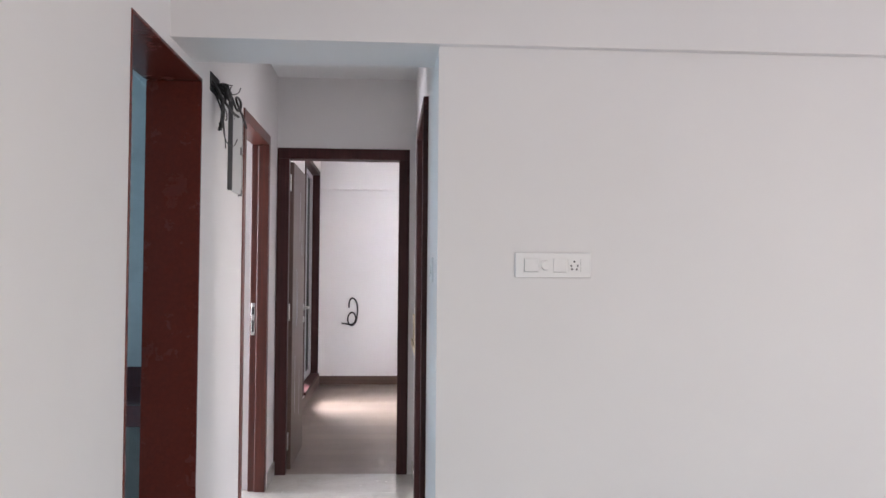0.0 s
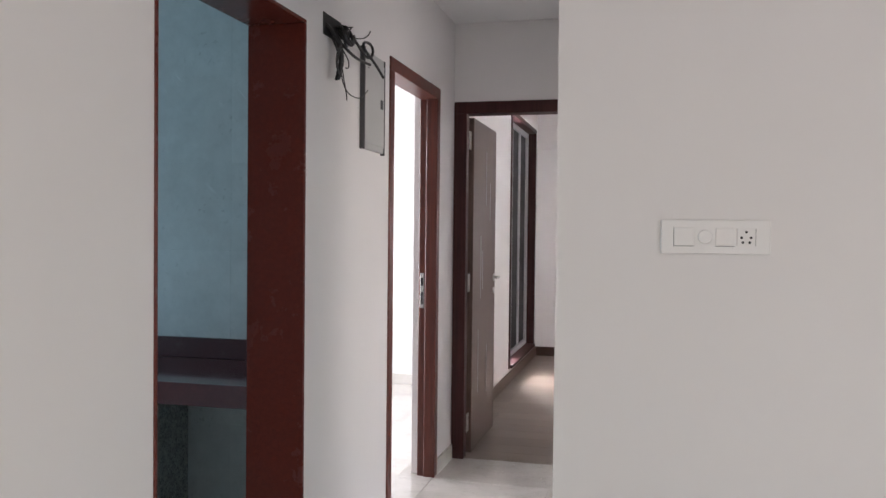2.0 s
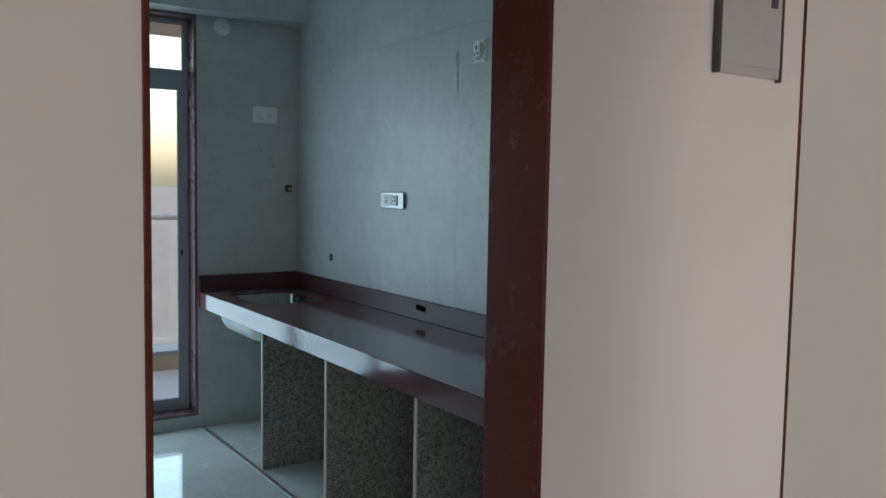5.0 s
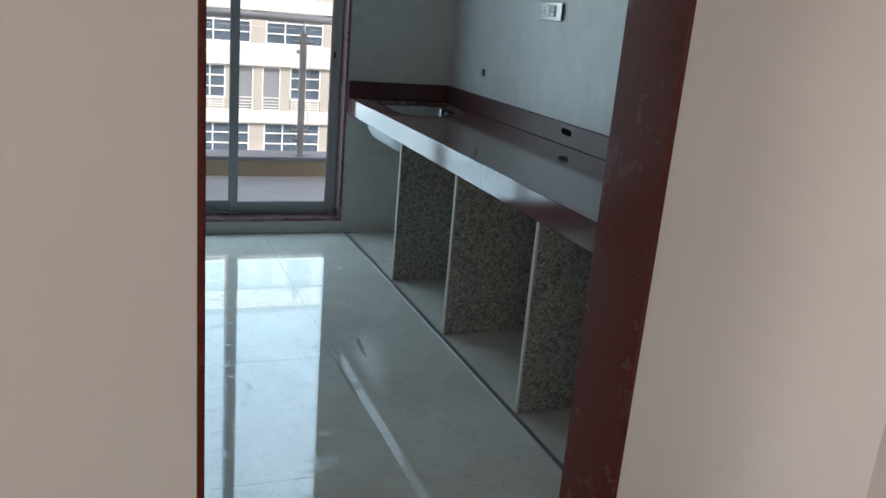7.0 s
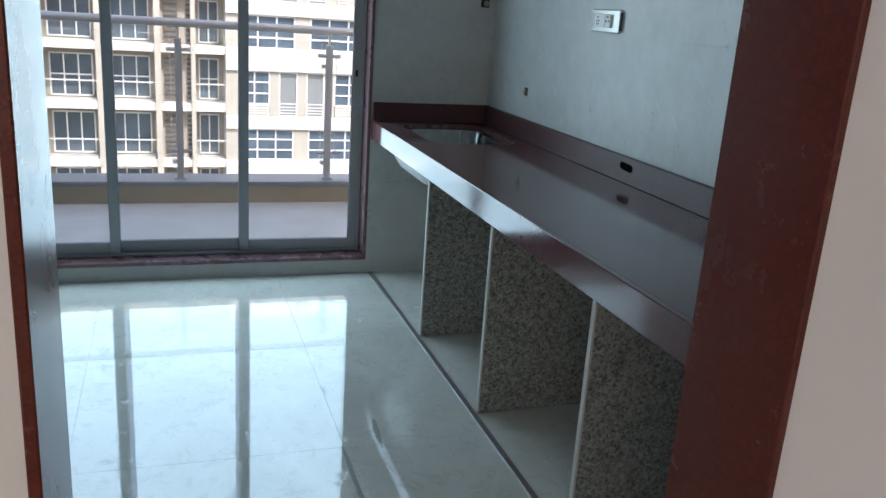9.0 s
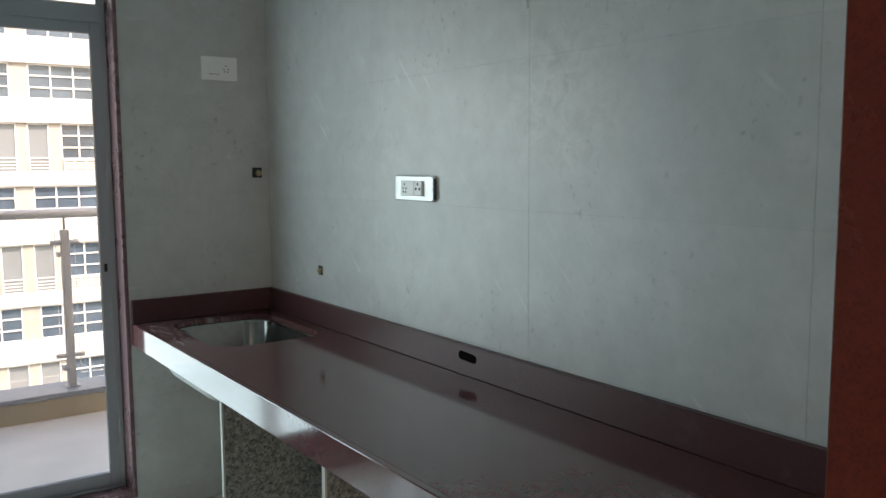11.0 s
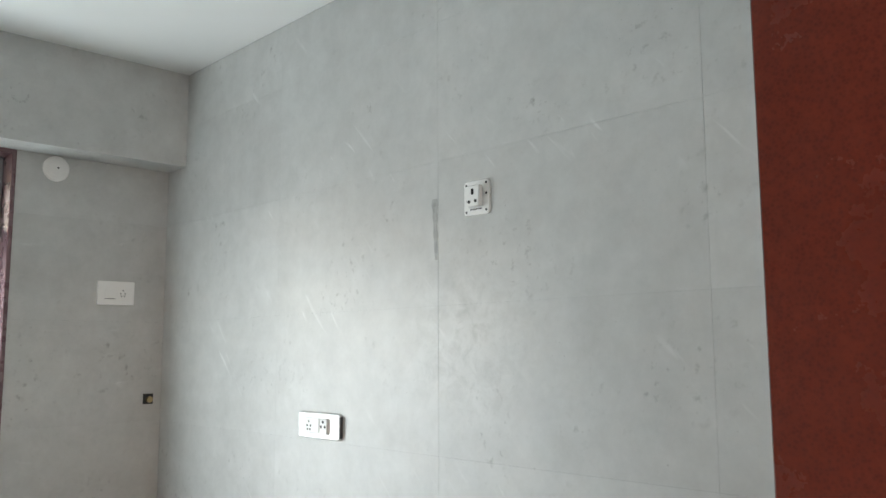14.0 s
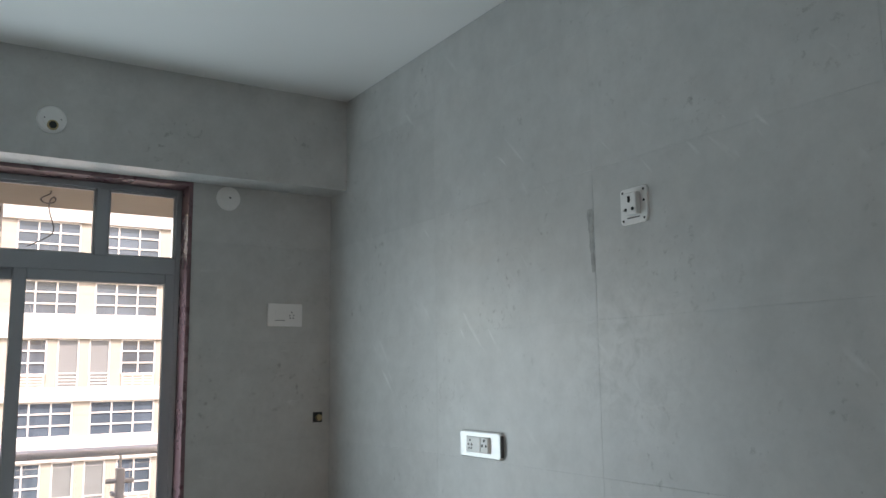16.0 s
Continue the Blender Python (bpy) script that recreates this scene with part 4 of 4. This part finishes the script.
grey = [[(X, 4.33, 2.12), (X + 0.03, 4.4, 2.112), (X + 0.04, 4.46, 2.118), (X + 0.05, 4.51, 2.14), (X + 0.05, 4.535, 2.168)],
        [(X, 4.29, 2.1), (X + 0.03, 4.285, 2.04), (X + 0.03, 4.28, 1.986), (X + 0.03, 4.31, 1.96), (X + 0.03, 4.35, 1.942), (X + 0.035, 4.4, 1.936), (X + 0.04, 4.45, 1.936), (X + 0.04, 4.5, 1.95), (X + 0.04, 4.545, 1.974)],
        [(X, 4.3, 2.1), (X + 0.03, 4.345, 2.05), (X + 0.03, 4.37, 2.03), (X + 0.03, 4.365, 2.012), (X + 0.03, 4.33, 2.012)],
        [(X, 4.27, 2.1), (X + 0.03, 4.29, 2.03), (X + 0.03, 4.3, 1.98), (X + 0.03, 4.345, 1.94), (X + 0.03, 4.345, 1.92)]]
for i in range(5):
    o = [rc.uniform(-1, 1) for _ in range(4)]
    grey.append([(X, 4.3, 2.11), (X + 0.03, 4.3 + 0.01 * o[0], 2.085), (X + 0.035, 4.25 + 0.014 * o[1], 2.055), (X + 0.035, 4.233 + 0.014 * o[1], 2.03), (X + 0.03, 4.235 + 0.012 * o[2], 1.998), (X + 0.03, 4.27 + 0.01 * o[3], 1.98)])
for i in range(4):
    grey.append([(X, 4.3, 2.13)] + ring(4.35, 2.108, 0.056 + 0.004 * i, 0.03, X + 0.03, 1.2, 1.5 + i))
grey = [[(X + (x - X) * 1.3, y - 0.015, z - max(0, 2.1 - z) * 0.3) for x, y, z in line] for line in grey]
tagged(cables("thin_cable", grey, 0.0023, M_THINWIRE), "thin grey wires hanging from the wall", "cables")
bc = [[(0.6, BED_BACK - 0.002, 0.9), (0.6, BED_BACK - 0.02, 1.03), (0.69, BED_BACK - 0.04, 1.02), (0.71, BED_BACK - 0.05, 0.88), (0.69, BED_BACK - 0.05, 0.7), (0.6, BED_BACK - 0.05, 0.68),
       (0.58, BED_BACK - 0.05, 0.8), (0.64, BED_BACK - 0.05, 0.87), (0.7, BED_BACK - 0.05, 0.8), (0.66, BED_BACK - 0.06, 0.68), (0.57, BED_BACK - 0.06, 0.72), (0.52, BED_BACK - 0.06, 0.72)]]
tagged(cables("wall_cable", bc, 0.009, M_BLACK), "coiled black cable hanging from the bedroom wall", "cable")

# ---- balcony ----
structure(boxes("balcony_floor", [(-4.75, 1.2, -0.2, FAR - 0.2, 6.6, -0.02)], M_BALCTILE), "pale tiled balcony floor")
structure(boxes("balcony_ceiling", [(-3.74, 1.2, 2.325, FAR - 0.2, 6.6, 2.5)], M_BEIGE), "beige soffit over the balcony door")
structure(boxes("balcony_plinth", [(-4.72, 1.2, -0.02, -4.5, 6.6, 0.1)], M_BEIGE), "stained beige balcony plinth")
structure(boxes("balcony_coping", [(-4.74, 1.2, 0.1, -4.47, 6.6, 0.13)], M_COPING, 0.004), "grey granite coping on the plinth")
structure(boxes("wall_balcony_end", [(-4.75, 6.6, -0.2, FAR - 0.2, 6.75, 1.1)], M_BEIGE), "beige balcony end wall")
structure(boxes("wall_balcony_start", [(-4.75, 1.05, -0.2, FAR - 0.2, 1.2, 1.1)], M_BEIGE), "beige balcony end wall")
robs = []
bm = bmesh.new()
add_tube(bm, (-4.6, 1.2, 1.13), (-4.6, 6.6, 1.13), 0.026, seg=20)
robs.append(finish("handrail", bm, M_POST, True))
for k in range(5):
    y = 4.325 - 0.975 * (k - 1)
    bm = bmesh.new()
    add_box(bm, (-4.625, y - 0.022, 0.131, -4.575, y + 0.022, 1.035), 0.004, 2)
    add_tube(bm, (-4.6, y, 1.03), (-4.6, y, 1.11), 0.007)
    add_box(bm, (-4.64, y - 0.04, 0.131, -4.56, y + 0.04, 0.137), 0.002)
    for z in (0.31, 0.965):
        add_tube(bm, (-4.6, y - 0.075, z), (-4.6, y + 0.075, z), 0.013, seg=12)
        add_tube(bm, (-4.63, y - 0.035, z - 0.07), (-4.57, y - 0.035, z - 0.07), 0.014, seg=12)
    robs.append(finish("post", bm, M_POST))
    if k < 4:
        g = boxes("glass_panel", [(-4.606, y - 0.975 + 0.05, 0.2, -4.596, y - 0.05, 1.06)], M_RAILGLASS, 0.002)
        g.visible_shadow = False
        robs.append(g)
thing("balcony_railing", (-4.6, 3.9, 0.13), robs, "steel and glass balcony railing on the coping", "railing", "structure")
WX = -3.35
wire = [[(WX, 3.75, 2.327), (WX, 3.76, 2.31), (WX, 3.72, 2.3), (WX, 3.71, 2.28), (WX, 3.74, 2.265), (WX, 3.78, 2.28), (WX, 3.765, 2.31), (WX, 3.74, 2.27), (WX, 3.76, 2.2), (WX, 3.785, 2.14), (WX, 3.72, 2.11), (WX, 3.67, 2.08)]]
tagged(cables("hanging_wire", wire, 0.0025, M_GREYWIRE), "thin looped wire hanging from the balcony soffit", "cable")

# ---- the buildings opposite ----
FX, ST = -44.0, 2.93
BASE = -22.0


def grid_window(y0, y1, z0, z1, cols, rows, x, parent_list, blind=False):
    pane = boxes("window", [(x - 0.12, y0, z0, x - 0.09, y1, z1)], M_BLIND if blind else M_PANE)
    t = 0.035
    bars = [(x - 0.09, y0, z0, x - 0.02, y0 + 2 * t, z1), (x - 0.09, y1 - 2 * t, z0, x - 0.02, y1, z1), (x - 0.09, y0, z0, x - 0.02, y1, z0 + 2 * t), (x - 0.09, y0, z1 - 2 * t, x - 0.02, y1, z1)]
    for i in range(1, cols):
        c = y0 + (y1 - y0) * i / cols
        bars.append((x - 0.085, c - t, z0, x - 0.025, c + t, z1))
    for i in range(1, rows):
        c = z0 + (z1 - z0) * i / rows
        bars.append((x - 0.083, y0, c - t, x - 0.027, y1, c + t))
    fr = boxes("frame", bars, M_PVC)
    parent_list.append((pane, fr))


def rail(y0, y1, z0, z1, x):
    bars = [(x, y0, z1 - 0.05, x + 0.05, y1, z1)]
    k = max(2, int((y1 - y0) / 0.5) + 1)
    for i in range(k):
        c = y0 + (y1 - y0 - 0.05) * i / (k - 1)
        bars.append((x, c, z0, x + 0.045, c + 0.05, z1))
    for i in range(4):
        z = z0 + (z1 - z0) * i / 4.5
        bars.append((x + 0.005, y0, z, x + 0.035, y1, z + 0.05))
    return boxes("rail", bars, M_PVC)


def white_block():
    """Flats with white bands, wide gridded windows on every other storey and blinds with rails between."""
    parts, wins = [], []
    Y_L, Y_R = 6.2, 14.15
    walls, bands = [], []
    for s in range(-6, 4):
        zb = 4.5 + ST * s          # sill of an A storey at s = 0
        a_type = (s % 2 == 0) or s == 1
        zt = zb + 1.68 if a_type else zb + 1.78
        bands.append((FX - 0.6, Y_L, zt, FX + 0.16, Y_R, zb + ST - (0.0 if ((s + 1) % 2 == 0 or s + 1 == 1) else 0.58)))
        if a_type:
            op = [(6.87, 9.75, zb), (10.52, 13.6, zb)]
            for y0, y1, z in op:
                grid_window(y0, y1, z, zt, 3, 3, FX, wins)
            piers = [(Y_L, 6.87), (9.75, 10.52), (13.6, Y_R)]
        else:
            zb -= 0.58
            op = [(6.87, 8.47, zb), (8.93, 9.92, zb), (10.37, 11.36, zb), (11.87, 13.55, zb)]
            grid_window(6.87, 8.47, zb + 0.62, zt, 2, 3, FX, wins)
            grid_window(11.87, 13.55, zb + 0.62, zt, 2, 3, FX, wins)
            walls += [(FX - 0.5, 6.87, zb, FX - 0.05, 8.47, zb + 0.62), (FX - 0.5, 11.87, zb, FX - 0.05, 13.55, zb + 0.62)]
            grid_window(8.93, 9.92, zb, zt, 1, 1, FX, wins, True)
            grid_window(10.37, 11.36, zb, zt, 1, 1, FX, wins, True)
            for y0, y1 in ((6.95, 8.4), (8.95, 9.9), (10.4, 11.35), (11.95, 13.5)):
                parts.append(rail(y0, y1, zb + 0.02, zb + 0.62 + (0.1 if 8.9 < y0 < 11 else 0), FX + 0.02))
            piers = [(Y_L, 6.87), (8.47, 8.93), (9.92, 10.37), (11.36, 11.87), (13.55, Y_R)]
        for y0, y1 in piers:
            walls.append((FX - 0.5, y0, zb, FX, y1, zt))
    for i, w in enumerate(walls):
        parts.append(boxes("pier", [w], M_FACADEBEIGE))
    parts.append(boxes("band", bands, M_FACADE, 0.02))
    parts.append(boxes("core", [(FX - 9, Y_L, BASE, FX - 0.6, Y_R, 4.5 + ST * 4)], M_FACADE))
    parts.append(boxes("plinth_storeys", [(FX - 0.6, Y_L, BASE, FX, Y_R, 4.5 - ST * 6 - 0.6)], M_FACADE))
    root = thing("apartment_block", (FX, 10, BASE), parts + [p for p, _ in wins], "white apartment block with gridded windows and balcony rails", "building")
    for p, f in wins:
        f.parent = p
    return root


def framed_block():
    """Beige frame building: open balconies with glass rails and a louvred shaft."""
    parts, wins = [], []
    slabs, cols, shade, louv, soft = [], [], [], [], []
    X0 = FX - 0.2
    bays = [(4.62, 6.2, "balcony"), (2.95, 4.5, "shaft"), (0.2, 2.75, "balcony"), (-2.6, 0.0, "balcony"), (-4.3, -2.8, "shaft"), (-7.0, -4.5, "balcony"), (-10.0, -7.2, "balcony")]
    for s in range(-8, 4):
        z = 4.5 + ST * s
        slabs.append((X0 - 1.6, -10.2, z - 0.42, X0 + 0.12, 6.2, z - 0.02))
        for y0, y1, kind in bays:
            if kind == "shaft":
                shade.append((X0 - 0.75, y0, z - 0.02, X0 - 0.6, y1, z + ST - 0.42))
                c = (y0 + y1) / 2
                for a, b in ((y0 + 0.25, y0 + 0.95), (y1 - 0.22, y1)):
                    for i in range(9):
                        zz = z + 0.12 + i * 0.25
                        louv.append((X0 - 0.59, a, zz, X0 - 0.45, b, zz + 0.13))
            else:
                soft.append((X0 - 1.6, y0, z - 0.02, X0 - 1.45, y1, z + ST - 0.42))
                grid_window(y0 + 0.3, y1 - 0.25, z + 0.05, z + 2.2, 3 if y1 - y0 > 2 else 2, 2 if s % 2 else 1, X0 - 1.32, wins)
                g = boxes("glass_rail", [(X0 - 0.02, y0, z + 0.0, X0, y1, z + 0.95)], M_RAILGLASS)
                g.visible_shadow = False
                parts.append(g)
                parts.append(boxes("handrail", [(X0 - 0.04, y0, z + 0.95, X0 + 0.02, y1, z + 1.0)], M_PVC))
    for y0, y1 in ((4.5, 4.62), (2.75, 2.95), (0.0, 0.2), (-2.8, -2.6), (-4.5, -4.3), (-7.2, -7.0), (-10.2, -10.0)):
        cols.append((X0 - 1.6, y0, BASE, X0 + 0.25, y1 + 0.1, 4.5 + ST * 4))
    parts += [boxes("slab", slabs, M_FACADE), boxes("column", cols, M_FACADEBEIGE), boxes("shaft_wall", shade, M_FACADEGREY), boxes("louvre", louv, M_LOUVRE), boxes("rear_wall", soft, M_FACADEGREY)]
    parts.append(boxes("core", [(FX - 9, -10.2, BASE, X0 - 1.61, 6.2, 4.5 + ST * 4)], M_FACADEBEIGE))
    root = thing("framed_apartment_block", (FX, 0, BASE), parts + [p for p, _ in wins], "beige framed apartment block with glass-railed balconies and louvred shafts", "building")
    for p, f in wins:
        f.parent = p
    return root


white_block()
framed_block()
structure(boxes("ground", [(-3000, -3000, BASE - 0.5, 3000, 3000, BASE)], M_GROUND), "dusty ground far below")


# pale filler smears along a floor joint
def smear(x0, x1, y, w, lean):
    bm = bmesh.new()
    rs = random.Random(int(w * 1e5))
    k = 14
    top, bot = [], []
    for i in range(k + 1):
        f = i / k
        half = w / 2 * (0.25 + 0.75 * math.sin(math.pi * min(1, f * 1.15 + 0.04)) ** 0.6) * rs.uniform(0.75, 1.1)
        x, yy = x0 + (x1 - x0) * f, y + lean * f + rs.uniform(-0.0015, 0.0015)
        top.append(bm.verts.new((x, yy + half, 0.0012)))
        bot.append(bm.verts.new((x, yy - half, 0.0012)))
    for i in range(k):
        bm.faces.new((bot[i], bot[i + 1], top[i + 1], top[i]))
    ob = finish("filler_smear", bm, M_SMEAR)
    return tagged(ob, "pale filler smear along a kitchen floor joint", "stain", "floor smears", "stuff")


smear(-1.16, -0.76, 3.766, 0.015, -0.002)
smear(-1.32, -1.13, 3.9, 0.02, -0.015)


bm = bmesh.new()
rs = random.Random(8)
side_a, side_b = [], []
for i in range(11):
    f = i / 10
    z = 1.972 - 0.17 * f
    half = (0.013 - 0.007 * f) * rs.uniform(0.7, 1.15)
    side_a.append(bm.verts.new((-1.193 - half + 0.006 * f, BACK - 0.0008, z)))
    side_b.append(bm.verts.new((-1.193 + half + 0.006 * f, BACK - 0.0008, z)))
for i in range(10):
    bm.faces.new((side_a[i], side_a[i + 1], side_b[i + 1], side_b[i]))
tagged(finish("joint_smear", bm, M_JOINTSMEAR), "grey adhesive smear on a tile joint", "stain", kind="stuff")


# ---- pieces: floor tiles, wall tiles, planks ----
def tile_field(parent, name, axis, level, u0, u1, v0, v1, du, dv, off_u, off_v, gap, thick, mat, skip=None, sign=1):
    """Tiles of du x dv over a rectangle; axis is the way that they face."""
    us = sorted({u0, u1} | {off_u + du * i for i in range(-30, 60) if u0 + 0.01 < off_u + du * i < u1 - 0.01})
    vs = sorted({v0, v1} | {off_v + dv * i for i in range(-30, 60) if v0 + 0.01 < off_v + dv * i < v1 - 0.01})
    shared = {}
    for a, b in zip(us, us[1:]):
        for c, d in zip(vs, vs[1:]):
            for (a2, b2, c2, d2) in ([(a, b, c, d)] if skip is None else skip(a, b, c, d)):
                w, h = b2 - a2 - gap, d2 - c2 - gap
                if w < 0.004 or h < 0.004:
                    continue
                key = (round(w, 4), round(h, 4))
                if key not in shared:
                    bm = bmesh.new()
                    ext = {"x": (thick, w, h), "y": (w, thick, h), "z": (w, h, thick)}[axis]
                    add_box(bm, tuple(-q / 2 for q in ext) + tuple(q / 2 for q in ext), 0.0003)
                    me = bpy.data.meshes.new(name)
                    bm.to_mesh(me)
                    bm.free()
                    me.materials.append(mat)
                    shared[key] = me
                ob = new(name, shared[key])
                cu, cv, lv = (a2 + b2) / 2, (c2 + d2) / 2, level - sign * thick / 2
                ob.location = {"x": (lv, cu, cv), "y": (cu, lv, cv), "z": (cu, cv, lv)}[axis]
                ob.parent = parent


def minus(hole):
    """Cuts a rectangle out of a tile."""
    h0, h1, k0, k1 = hole

    def cut(a, b, c, d):
        if b <= h0 or a >= h1 or d <= k0 or c >= k1:
            return [(a, b, c, d)]
        out = []
        if a < h0:
            out.append((a, h0, c, d))
        if b > h1:
            out.append((h1, b, c, d))
        m0, m1 = max(a, h0), min(b, h1)
        if c < k0:
            out.append((m0, m1, c, k0))
        if d > k1:
            out.append((m0, m1, k1, d))
        return out
    return cut


tile_field(floor_living, "floor_tile", "z", 0.0, WEST + 0.001, 4.5, -3.2, BED_DOOR + 0.02, 0.8, 0.8, 0.98, 0.2, 0.001, 0.004, M_MARBLE, minus((COR_R, 4.5, NORTH, 3.745)))
structure(boxes("threshold", [(WEST_IN - 0.012, K_Y0 + 0.021, -0.005, WEST, K_Y1 - 0.021, 0.0015)], M_JAMB, 0.001), "red-brown stone threshold")
structure(boxes("threshold_side_room", [(WEST_IN, CD_Y0 + 0.043, -0.005, WEST, CD_Y1 - 0.043, 0.0015)], M_MARBLE, 0.001), "cream stone threshold")
tile_field(floor_kitchen, "floor_tile", "z", 0.0, FAR, WEST_IN - 0.013, K_SOUTH, BACK, 0.8, 0.8, -1.16, 3.772, 0.0006, 0.004, M_MARBLE)
tile_field(floor_side, "floor_tile", "z", 0.0, FAR, WEST_IN, 4.97, 8.5, 0.8, 0.8, 0.0, 5.3, 0.001, 0.004, M_MARBLE)
tile_field(floor_bed, "plank", "z", 0.0, BED_L, 4.0, BED_DOOR + 0.02, BED_BACK, 1.2, 0.19, 0.4, 0.0, 0.001, 0.004, M_PLANK)
tile_field(wall_back, "wall_tile", "y", BACK, FAR, WEST_IN - 0.012, 0.0, K_CEIL - 0.002, 0.806, 0.4, -1.18, 0.077, 0.0003, 0.004, M_TILE, None, -1)
tile_field(wall_far, "wall_tile", "x", FAR, K_SOUTH, BACK, 0.0, 2.314, 0.8, 0.4, 4.02, 0.077, 0.0003, 0.004, M_TILE, minus((W_Y0, W_Y1, W_Z0, W_Z1)))
